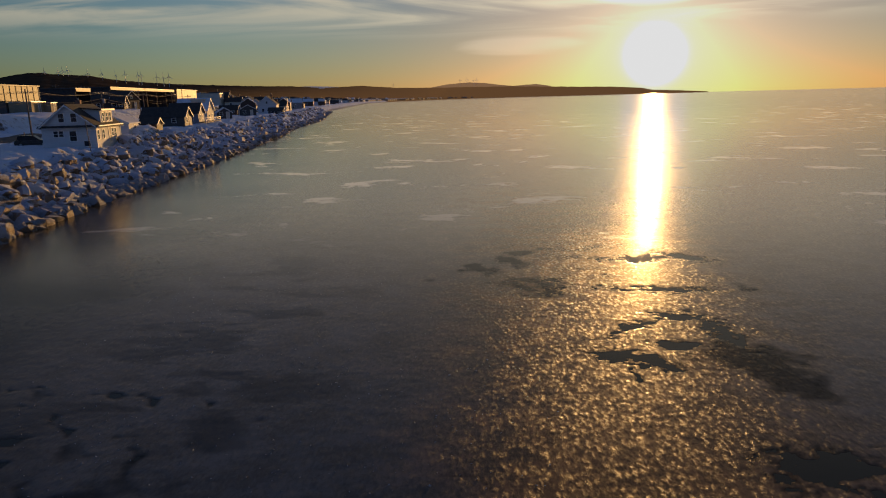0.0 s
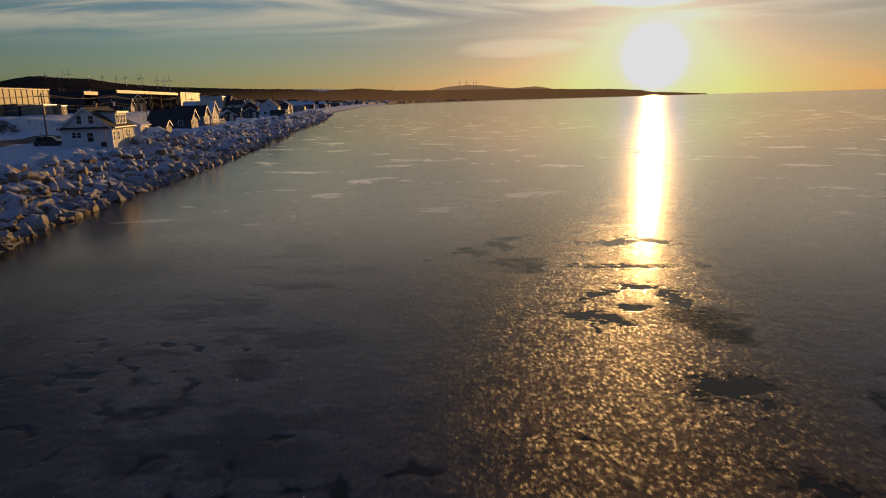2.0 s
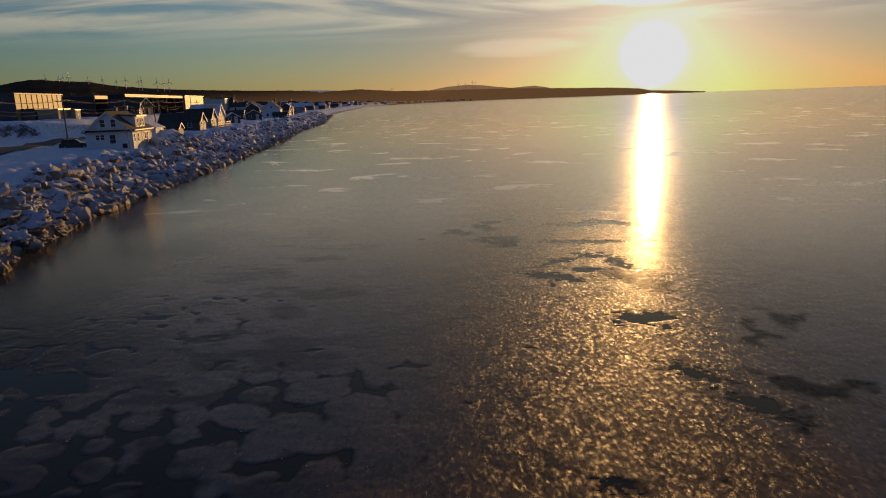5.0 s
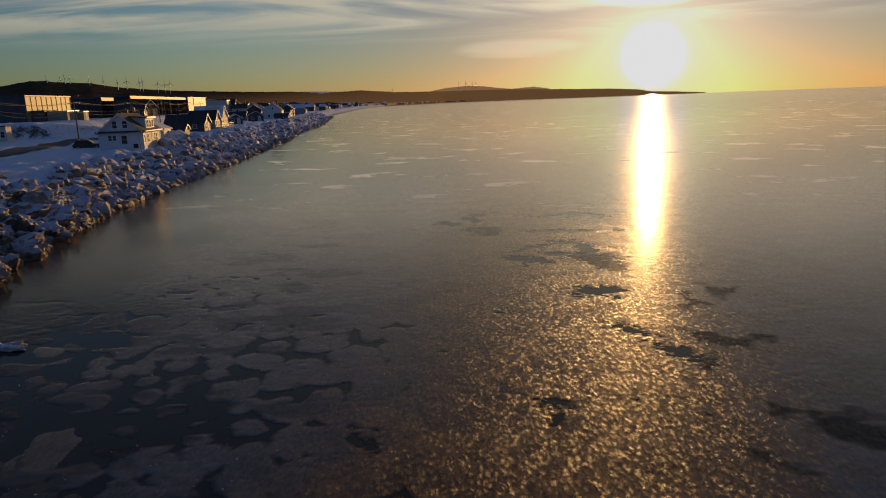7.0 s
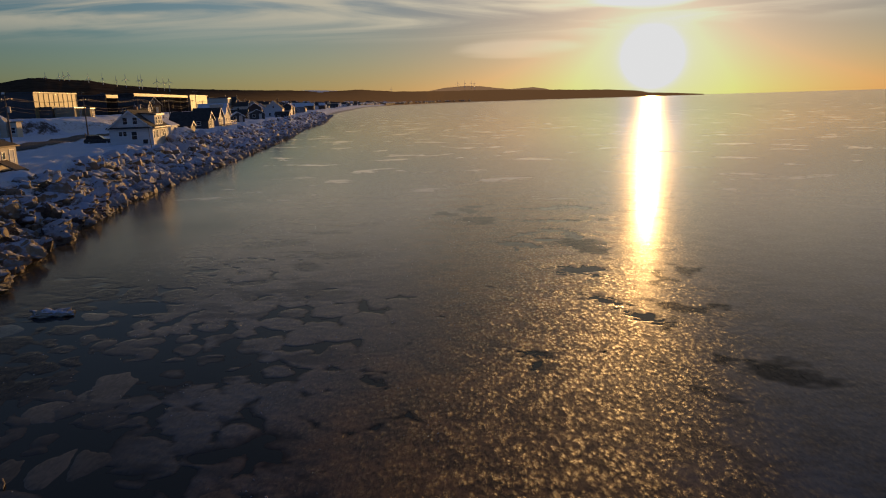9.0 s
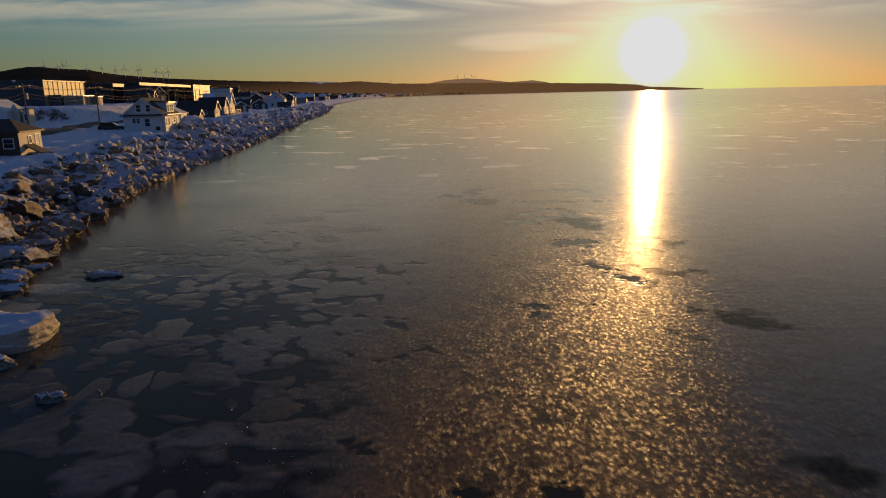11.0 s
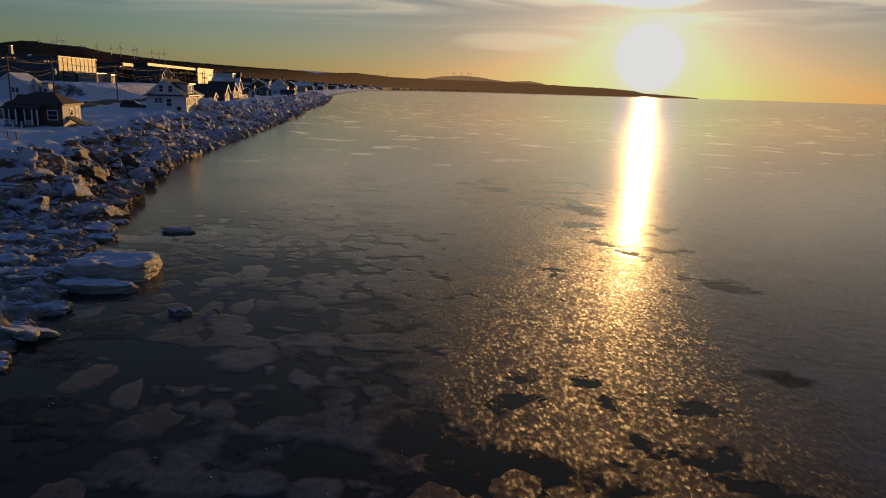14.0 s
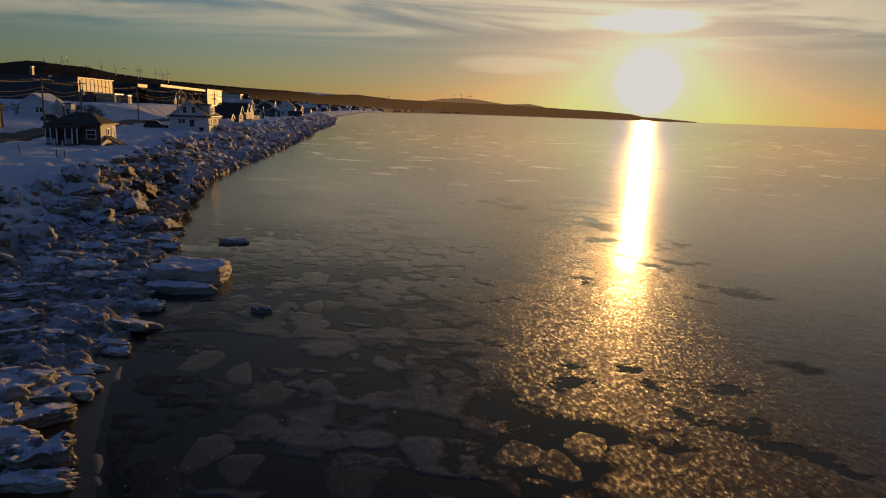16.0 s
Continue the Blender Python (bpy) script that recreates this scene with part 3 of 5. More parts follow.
# open leads: centre, half length, half width, turn
LEADS = ((3.9, 21.5, 1.31, 0.45, 145), (4.6, 24.8, 1.31, 0.39, 41), (6.7, 26.1, 1.0, 0.46, 171), (7.8, 24.0, 1.48, 0.40, 105), (5.9, 22.7, 0.85, 0.36, 176),
         (7.4, 36.3, 1.59, 0.54, 5), (9.9, 36.4, 1.33, 0.51, 139), (6.5, 30.1, 1.68, 0.34, 175), (3.7, 20.1, 0.67, 0.15, 90), (7.1, 14.3, 1.06, 0.85, 19),
         (7.5, 8.5, 1.07, 0.50, 128), (8.4, 6.3, 0.99, 0.42, 126), (3.6, 1.8, 0.52, 0.36, 139), (3.8, 0.8, 0.41, 0.15, 85), (-1.9, -0.6, 0.51, 0.20, 115),
         (1.2, -13.9, 0.72, 0.31, 23), (1.3, -12.4, 0.34, 0.24, 145), (3.4, -12.2, 0.32, 0.25, 23), (4.0, -13.9, 0.40, 0.24, 106), (6.6, -14.0, 0.48, 0.37, 115),
         (4.4, -16.1, 0.40, 0.22, 120), (2.9, -18.0, 0.43, 0.20, 85), (3.7, -17.5, 0.40, 0.20, 125), (6.1, -16.9, 0.55, 0.32, 167), (6.7, -17.8, 0.62, 0.32, 145),
         (0.4, -17.8, 1.05, 0.80, 12), (-1.2, -19.3, 0.95, 0.80, 22), (-3.5, -17.7, 0.75, 0.38, 19), (-5.1, -21.0, 0.98, 0.85, 11), (7.7, -18.7, 0.75, 0.26, 132),
         (6.5, -16.4, 0.73, 0.18, 72), (-1.1, -15.5, 0.79, 0.28, 132), (-1.6, -10.3, 0.30, 0.26, 149))
# patches of clear thin ice with no snow crust: centre, half length, half width, turn
CLEAR = ((8.2, 20.6, 2.2, 1.3, 141), (2.0, 30.9, 1.75, 1.36, 16), (0.2, 35.9, 3.3, 0.9, 52), (9.1, 29.8, 1.6, 0.6, 17), (10.7, 8.0, 1.2, 0.7, 142), (11.0, 13.0, 1.8, 0.4, 76),
         (9.3, -1.6, 0.9, 0.4, 165), (11.4, 1.2, 0.7, 0.45, 166), (12.4, -0.3, 1.6, 0.75, 117), (12.4, 7.8, 0.9, 0.5, 139), (12.7, 13.6, 1.2, 0.7, 125), (10.6, -11.3, 1.1, 0.7, 174),
         (7.1, -20.0, 1.0, 0.7, 177), (9.6, 5.2, 1.2, 0.4, 130), (7.6, 22.6, 1.6, 0.7, 100))


def spots(rows, X, Y, wob):
    h = np.full(X.shape, -1.0)
    for cx, cy, a, b, turn in rows:
        c, s = math.cos(radians(turn)), math.sin(radians(turn))
        u, v = (X - cx) * c + (Y - cy) * s, -(X - cx) * s + (Y - cy) * c
        h = np.maximum(h, 1 - np.sqrt((u / a) ** 2 + (v / b) ** 2) + wob)
    return h


def shelf(y):
    """Edge of the thin ice along the beach, where a strip of shallow water lies open."""
    return np.interp(y, (-30, -26, -22.5, -20.5, -16.7, -12.1, -10), (-8.6, -9.6, -10.8, -12.0, -13.7, -15.6, -16.4))


def hole_field(X, Y):
    """Above 0 where there is no ice sheet."""
    wob = fbm(X * 1.0, Y * 1.3, 51, 5) - 0.5
    rag = fbm(X * 2.6, Y * 3.4, 53, 3) - 0.5
    warp_x = 0.7 * (fbm(X * 0.9, Y * 0.9, 55, 4) - 0.5) + 0.5 * (fbm(X * 3.1, Y * 3.1, 57, 2) - 0.5)
    warp_y = 0.7 * (fbm(X * 0.9, Y * 0.9, 58, 4) - 0.5) + 0.5 * (fbm(X * 3.1, Y * 3.1, 59, 2) - 0.5)
    chip = fbm(X * 6.5, Y * 6.5, 56, 2) - 0.5
    h = spots(LEADS, X + warp_x, Y + warp_y, wob * 2.0 + rag * 1.9 + chip * 1.3 - 0.36)
    moat = np.where(Y < -11.5, np.minimum((shelf(Y) - X) * 1.6 + 0.5 * wob, (-11.5 - Y) * 0.8), -1.0)
    return np.maximum(np.maximum(np.maximum(h, moat), gaps(X, Y)), pools(X, Y))


def plate_field(X, Y):
    """Distance to the middle of the nearest plate of young ice, in plate widths; drawn out along y to look round from
    the camera.
    """
    wx = X + 0.9 * (fbm(X * 0.7, Y * 0.7, 67, 3) - 0.5)
    wy = Y + 0.9 * (fbm(X * 0.7, Y * 0.7, 68, 3) - 0.5)
    u, v = (wx * 0.94 + wy * 0.34) / 1.15, (wy * 0.94 - wx * 0.34) / 1.55
    iu, iv = np.floor(u), np.floor(v)
    best = np.full(X.shape, 9.0)
    for a in (-1, 0, 1):
        for b in (-1, 0, 1):
            cu, cv = iu + a, iv + b
            du = cu + 0.1 + 0.8 * lattice(cu, cv, 201) - u
            dv = cv + 0.1 + 0.8 * lattice(cu, cv, 202) - v
            best = np.minimum(best, np.hypot(du, dv) / (0.82 + 0.36 * lattice(cu, cv, 203)))
    return best


def gaps(X, Y):
    """Above 0 in the gaps between plates, wider towards the shore and the beach."""
    loose = smooth01(-X - 0.1 * Y, -1.5, 7.5) * smooth01(Y, 22, 4)
    zone = smooth01(floe_zone(X, Y), -1.0, 1.5)
    drift = fbm(X * 0.16, Y * 0.22, 69, 3) - 0.5
    cracked = smooth01(np.minimum((3.0 - X) * 0.3, (3.0 - Y) * 0.2) + 5.0 * drift, -0.5, 1.5)
    limit = 1.02 - 0.24 * loose - 0.08 * zone - 0.11 * cracked - 0.55 * drift
    return np.where(loose + zone + cracked > 0.02, (plate_field(X, Y) - limit) * 5 + 1.5 * (fbm(X * 2.2, Y * 2.6, 53, 4) - 0.5), -1.0)


def pools(X, Y):
    """Above 0 in the wider pools where the plates have drifted apart."""
    n = fbm(X * 0.36 + 7 + 0.15 * Y, Y * 0.62, 63, 4)
    d = smooth01(Y, -3, -14)
    return np.minimum(floe_zone(X, Y), (n - 0.60 + 0.05 * d) * 9)


def floe_zone(X, Y):
    """Above 0 where the sheet has broken into loose floes."""
    wob = fbm(X * 0.26, Y * 0.34, 71, 4) - 0.5
    fine = fbm(X * 1.3, Y * 1.3, 73, 3) - 0.5
    edge = -3.5 - X - smooth01(Y, -16, 2) * 8.0
    return np.minimum(edge * 0.35, (6 - Y) * 0.16) + wob * 7.0 + fine * 1.2


def build_sea():
    r = 4900.0
    ang = np.linspace(0, math.tau, 97)
    rad = np.array([0.0, 40, 120, 400, 1200, 2600, r])
    A, R = np.meshgrid(ang, rad)
    me = grid_mesh("water", R * np.cos(A), R * np.sin(A), np.full(A.shape, -0.012))
    me.materials.append(M_WATER)
    tagged(new("water", me), "black calm open sea water between the ice", "water", kind="structure")
    xs = steps_from(-18.5, 14.0, 0.08, 1.05, -1500.0, 4880.0)
    ys = steps_from(-25.0, 26.0, 0.085, 1.018, -300.0, 4880.0)
    X, Y = np.meshgrid(xs, ys)
    near = smooth01(np.hypot(X - 2, Y + 6), 75, 25)
    h = np.where(near > 0, hole_field(X, Y), -1.0)
    lump = fbm(X * 3.4, Y * 3.4, 81, 3)
    ridge = 1 - np.abs(2 * fbm(X * 1.9, Y * 1.9, 91, 3) - 1)
    swell = fbm(X * 0.5, Y * 0.5, 95, 2) - 0.5
    Z = near * (-0.004 + 0.007 * (lump - 0.5) + 0.003 * (ridge - 0.7) + 0.004 * swell)
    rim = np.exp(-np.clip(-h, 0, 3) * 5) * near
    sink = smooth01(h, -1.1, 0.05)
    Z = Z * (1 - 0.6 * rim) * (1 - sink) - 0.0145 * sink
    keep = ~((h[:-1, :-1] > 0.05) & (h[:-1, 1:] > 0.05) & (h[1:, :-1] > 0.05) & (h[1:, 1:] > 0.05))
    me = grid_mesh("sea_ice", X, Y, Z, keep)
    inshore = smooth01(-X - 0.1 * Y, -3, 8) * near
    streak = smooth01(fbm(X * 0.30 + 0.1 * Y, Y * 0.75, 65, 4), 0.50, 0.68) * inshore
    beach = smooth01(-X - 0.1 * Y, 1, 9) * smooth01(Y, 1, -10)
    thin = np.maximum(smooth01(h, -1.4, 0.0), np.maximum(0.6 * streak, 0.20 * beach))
    # ice near the bank is darkened to paint in the bank's reflection
    bank_reflection = smooth01(X - shore(Y) + 9 * (fbm(X * 0.2, Y * 0.2, 66, 3) - 0.5), np.interp(Y, (-16, 12, 300), (9, 23, 32)), 3) * smooth01(Y, 600, 200)
    thin = np.maximum(thin, 0.93 * bank_reflection)
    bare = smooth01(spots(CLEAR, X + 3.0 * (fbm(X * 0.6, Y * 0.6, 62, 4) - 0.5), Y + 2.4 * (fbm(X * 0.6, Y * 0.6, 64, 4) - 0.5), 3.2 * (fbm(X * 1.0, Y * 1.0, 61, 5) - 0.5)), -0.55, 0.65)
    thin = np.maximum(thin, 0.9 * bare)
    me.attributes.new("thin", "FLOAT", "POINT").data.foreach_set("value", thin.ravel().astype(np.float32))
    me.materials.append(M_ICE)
    tagged(new("sea_ice", me), "grey rough young sea ice with dark leads and pale far streaks", "sea ice", kind="stuff")


build_sea()


def build_floes():
    """Pancake floes: shrunken cells of a scattered pattern, each a plate with a raised rim, stretched along y to look
    round from the camera.
    """
    rng = random.Random(4)
    seeds = []
    for _ in range(9000):
        p = (rng.uniform(-19, 5), rng.uniform(-19.3, 8.7))
        gap = rng.choice((0.5, 0.6, 0.9, 1.3, 2.0, 2.6))
        if all((p[0] - q[0]) ** 2 + (p[1] - q[1]) ** 2 > ((gap + q[2]) * 0.5) ** 2 for q in seeds):
            seeds.append((*p, gap))
    made = 0
    brash = [[], [], 0]
    P = np.array([(s[0], s[1]) for s in seeds])
    inside = pools(P[:, 0], P[:, 1] * 1.5)
    for i, (px, py, gap) in enumerate(seeds):
        py *= 1.5
        if px < shore(py) + 0.9 or (py < -11 and px < shelf(py) + 0.8) or inside[i] < 0.1 or made >= 700:
            continue
        wet = float(fbm(np.array(px * 0.22), np.array(py * 0.30), 77, 3))
        if wet > 0.70 or (gap < 0.9 and rng.random() < 0.25):
            continue
        near = np.argsort(((P - P[i]) ** 2).sum(1))[1:14]
        poly = [Vector((math.cos(a) * 2.8, math.sin(a) * 2.8, 0)) for a in np.linspace(0, math.tau, 15)[:-1]]
        for j in near:
            n = Vector((*(P[j] - P[i]), 0))
            half = n.length * 0.5 + (0.08 if (i * 7 + j * 7 + i * j) % 9 < 5 else -rng.uniform(0.02, 0.12))
            n.normalize()
            out = []
            for a, b in zip(poly, poly[1:] + poly[:1]):
                da, db = a.dot(n) - half, b.dot(n) - half
                if da <= 0:
                    out.append(a)
                if (da < 0) != (db < 0):
                    out.append(a.lerp(b, da / (da - db)))
            poly = out
            if len(poly) < 3:
                break
        if len(poly) < 3:
            continue
        # round the corners
        for _ in range(3):
            poly = [p for a, b in zip(poly, poly[1:] + poly[:1]) for p in (a.lerp(b, 0.25), a.lerp(b, 0.75)) if (a - b).length > 0.03] or poly
        if len(poly) < 6:
            continue
        wave = [1 + 0.30 * noise.noise(Vector((p.x * 1.6 + i, p.y * 1.6, 0))) + 0.16 * noise.noise(Vector((p.x * 5, p.y * 5, i))) for p in poly]
        poly = [Vector((p.x * k, p.y * k * 1.5, 0)) for p, k in zip(poly, wave)]
        bm = bmesh.new()
        rings = []
        for k, z in ((1.08, -0.0145), (0.97, -0.0105), (0.84, -0.008), (0.66, -0.007), (0.35, -0.0065)):
            rings.append([bm.verts.new((v.x * k + rng.uniform(-0.008, 0.008), v.y * k + rng.uniform(-0.008, 0.008), z + rng.uniform(-0.0003, 0.0003))) for v in poly])
        for a, b in zip(rings, rings[1:]):
            for q in range(len(a)):
                w = (q + 1) % len(a)
                bm.faces.new((a[q], a[w], b[w], b[q]))
        bm.faces.new(rings[-1])
        if made >= 300:
            bm.verts.index_update()
            brash[0] += [(v.co.x + px, v.co.y + py, v.co.z) for v in bm.verts]
            brash[1] += [[v.index + brash[2] for v in f.verts] for f in bm.faces]
            brash[2] += len(bm.verts)
            bm.free()
            made += 1
            continue
        me = mesh_of("ice_floe", bm, M_FLOE, True)
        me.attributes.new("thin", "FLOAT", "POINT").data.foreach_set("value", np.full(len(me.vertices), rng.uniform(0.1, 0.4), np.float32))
        ob = new("ice_floe", me)
        ob.location = (px, py, 0.0)
        tagged(ob, "thin grey pancake of ice afloat on dark water" if gap > 1 else "small grey ice cake afloat on dark water", "ice floe", "pancake floes")
        made += 1
    if brash[0]:
        me = bpy.data.meshes.new("brash_ice")
        me.from_pydata(brash[0], [], brash[1])
        me.polygons.foreach_set("use_smooth", np.ones(len(me.polygons), bool))
        me.materials.append(M_FLOE)
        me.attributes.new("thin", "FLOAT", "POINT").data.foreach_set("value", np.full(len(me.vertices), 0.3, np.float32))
        tagged(new("brash_ice", me), "scattered thin pans of grey ice on dark water", "brash ice", kind="stuff")


build_floes()


def build_nodules():
    """Small clear crumbs of ice frozen to the sheet, strewn in loose clusters."""
    rng = random.Random(8)
    verts, faces, base = [], [], 0
    spots = [(rng.uniform(-17, 15), rng.uniform(-25, 34)) for _ in range(16000)]
    P = np.array(spots)
    crowd = fbm(P[:, 0] * 0.35, P[:, 1] * 0.35, 83, 3)
    free = hole_field(P[:, 0], P[:, 1]) < -0.2
    for (x, y), c, ok in zip(spots, crowd, free):
        if not ok or x > 1.0 or x < shore(y) + 1.5 or rng.random() > (c - 0.25) * 0.9 + (0.12 if x > 1 else 0):
            continue
        r = rng.uniform(0.010, 0.024) * (1.5 if rng.random() < 0.12 else 1)
        a0, n = rng.uniform(0, 6.28), 5
        ring = [(x + r * rng.uniform(0.7, 1.6) * math.cos(a0 + k * math.tau / n), y + r * rng.uniform(0.6, 1.0) * math.sin(a0 + k * math.tau / n), rng.uniform(-0.012, 0.004)) for k in range(n)]
        verts += ring + [(x + rng.uniform(-0.4, 0.4) * r, y + rng.uniform(-0.4, 0.4) * r, r * rng.uniform(0.5, 1.1)), (x, y, -0.02)]
        for k in range(n):
            j = (k + 1) % n
            faces += [(base + k, base + j, base + n), (base + j, base + k, base + n + 1)]
        base += n + 2
    me = bpy.data.meshes.new("ice_crumbs")
    me.from_pydata(verts, [], faces)
    me.materials.append(M_NODULE)
    tagged(new("ice_crumbs", me), "small clear crumbs of ice strewn over the frozen sea", "ice crumbs", kind="stuff")


build_nodules()


def build_ice_foot():
    """Rafted plates and rubble of shore ice frozen to the beach, in ragged ledges."""
    ys, ds = np.arange(-35, 12, 0.13), np.arange(-0.9, 10, 0.13)
    D, Y = np.meshgrid(ds, ys)
    X = shore(Y) - D + 0.8 * (fbm(Y * 0.5, D * 0.3, 111, 3) - 0.5)
    n = fbm(X * 1.2, Y * 2.3, 101, 4)
    ledge = np.floor(n * 9) / 9 + 0.5 * smooth01(n * 9 - np.floor(n * 9), 0.75, 1.0) / 9
    rub = 1 - np.abs(2 * fbm(X * 2.1, Y * 2.8, 105, 3) - 1)
    fade = smooth01(D, -0.7, 0.15) * smooth01(D, 9.8, 6.5) * smooth01(Y, 11.5, 6)
    Z = -0.35 * (1 - fade) + fade * (ground_z(X, Y) + 0.36 * smooth01(D, -0.4, 1.2) + 0.85 * (ledge - 0.47) + 0.34 * (rub - 0.6))
    Z = np.where(fade < 0.999, np.minimum(Z, ground_z(X, Y) + 0.55), Z)
    me = grid_mesh("ice_foot", X, Y, Z)
    me.materials.append(M_FOOT)
    tagged(new("ice_foot", me), "rafted ledges of grey snowy shore ice frozen to the beach", "shore ice", kind="stuff")


build_ice_foot()


def build_beach_edge():
    """Wet silt under the shallows along the beach, and the lip of ice that stands over it."""
    ys = np.arange(-30, -11.5, 0.2)
    k = np.linspace(0, 1, 7)
    K, Y = np.meshgrid(k, ys)
    lo, hi = shore(Y) - 0.6, shelf(Y) - 0.1
    X = lo + (hi - lo) * K
    Z = 0.05 - 0.062 * smooth01(K, 0.0, 0.9) + 0.012 * (fbm(X * 1.5, Y * 1.5, 121, 3) - 0.5) * (1 - K)
    me = grid_mesh("silt", X, Y, Z)
    me.materials.append(M_SILT)
    tagged(new("ground_silt", me), "dark brown wet silt in the shallows along a beach", "silt", kind="structure")
    ys = np.arange(-25, -12, 0.07)
    k = np.array([-0.16, -0.07, 0.0, 0.06, 0.15, 0.30])
    K, Y = np.meshgrid(k, ys)
    X = shelf(Y) + K * (0.4 + 0.9 * fbm(Y * 0.8, Y * 0 + 3, 123, 3)) + 0.35 * (fbm(Y * 0.9, Y * 0 + 7, 125, 4) - 0.5)
    up = smooth01(fbm(Y * 0.7, Y * 0 + 1, 127, 4), 0.46, 0.62)
    Z = np.where((K > -0.1) & (K < 0.2), -0.034 + up * (0.03 + 0.035 * np.exp(-(K / 0.08) ** 2)) + 0.016 * (fbm(X * 4, Y * 4, 129, 2) - 0.5), -0.03)
    me = grid_mesh("ice_lip", X, Y, Z)
    me.materials.append(M_LIP)
    tagged(new("ice_lip", me), "narrow raised lip of grey ice along open shallows", "shore ice", kind="stuff")


build_beach_edge()

# ---- boulder bank and shore ice ----


def rock_bm(seed, cuts=5, flat=0.75, planes=5):
    """A quarried boulder: a worn block with a few broken faces, rounded by ice."""
    rng = random.Random(seed)
    bm = bmesh.new()
    bmesh.ops.create_cube(bm, size=2.0)
    bmesh.ops.subdivide_edges(bm, edges=bm.edges, cuts=cuts, use_grid_fill=True)
    shave = [(Vector((rng.gauss(0, 1), rng.gauss(0, 1), rng.gauss(0, 0.9))).normalized(), rng.uniform(0.55, 0.85)) for _ in range(planes)]
    sx, sy, e = rng.uniform(1.0, 1.45), rng.uniform(0.7, 1.0), rng.uniform(3.2, 6.0)
    skew = rng.uniform(-0.35, 0.35)
    for v in bm.verts:
        c = v.co
        c = c / (abs(c.x) ** e + abs(c.y) ** e + abs(c.z) ** e) ** (1 / e)
        for n, k in shave:
            over = c.dot(n) - k
            if over > 0:
                c = c - n * over * 0.94
        c = c * (1 + 0.26 * noise.noise(c * 1.4 + Vector((seed, 0, 0))) + 0.22 * noise.noise(c * 3.2 + Vector((0, seed, 0))) + 0.10 * noise.noise(c * 8 + Vector((0, 0, seed))))
        v.co = Vector(((c.x + skew * c.z) * sx, c.y * sy, c.z * flat))
    return bm


def bank_spot(rng, y):
    foot = float(smooth01(y, 12, -4))
    run = float(np.interp(y, (-10, 10, 45, 80, 120, 240, 400), (13, 8.5, 7.5, 9.5, 12, 15, 14)))
    d = 6 * foot + (rng.random() ** 1.8) * (run * 0.85) - 0.35 * (1 - foot)
    x = float(shore(y)) - d
    return x, y, float(ground_z(x, y)), d


def build_rocks():
    rng = random.Random(11)
    fine = [mesh_of("boulder", rock_bm(k, 8, rng.uniform(0.6, 0.95)), M_ROCK, True) for k in range(12)]
    for me in fine:
        me.set_sharp_from_angle(angle=radians(38))
    rough = []
    for k in range(6):
        bm = rock_bm(40 + k, 2 if k < 4 else 1, rng.uniform(0.6, 0.95), 3)
        bm.verts.index_update()
        rough.append((np.array([v.co[:] for v in bm.verts]), [[v.index for v in f.verts] for f in bm.faces]))
        bm.free()
    bank = empty("boulder_bank", Matrix(), "bank of brown boulders glazed with ice and snow", "rock bank")
    count = 0
    for _ in range(300):
        x, y, z, d = bank_spot(rng, -14 + 62 * rng.random())
        size = rng.choice((0.3, 0.4, 0.5, 0.6, 0.75, 1.0)) * rng.uniform(0.8, 1.2) * (1.0 if y > 4 else 0.75)
        ob = new("boulder", fine[rng.randrange(len(fine))])
        ob.parent = bank
        ob.matrix_basis = Matrix.LocRotScale((x, y, z + size * 0.12), Euler((rng.uniform(-0.4, 0.4), rng.uniform(-0.4, 0.4), rng.uniform(0, 6.28))), (size,) * 3)
        count += 1
    cos, faces, base = [], [], 0
    y = -30.0
    while y < 520:
        step = 0.06 if y < 150 else 0.16 * (1 + (y - 150) / 200)
        y += step
        x, yy, z, d = bank_spot(rng, y + rng.uniform(-1, 1))
        size = rng.choice((0.3, 0.4, 0.5, 0.65, 0.9)) * rng.uniform(0.8, 1.15)
        if -10 < y < 46:
            size *= 0.55
        v, f = rough[rng.randrange(len(rough))]
        m = Matrix.LocRotScale((x, yy, z - size * 0.02), Euler((rng.uniform(-0.5, 0.5), rng.uniform(-0.5, 0.5), rng.uniform(0, 6.28))), (size,) * 3)
        a = np.array(m)
        cos.append(v @ a[:3, :3].T + a[:3, 3])
        faces += [[i + base for i in q] for q in f]
        base += len(v)
    me = bpy.data.meshes.new("boulders")
    me.from_pydata(np.concatenate(cos).tolist(), [], faces)
    me.materials.append(M_ROCK)
    ob = new("boulder_mass", me)
    ob.parent = bank
    me.polygons.foreach_set("use_smooth", np.ones(len(me.polygons), bool))
    me.set_sharp_from_angle(angle=radians(40))
    tagged(ob, "far boulders under rime", kind="stuff")


build_rocks()


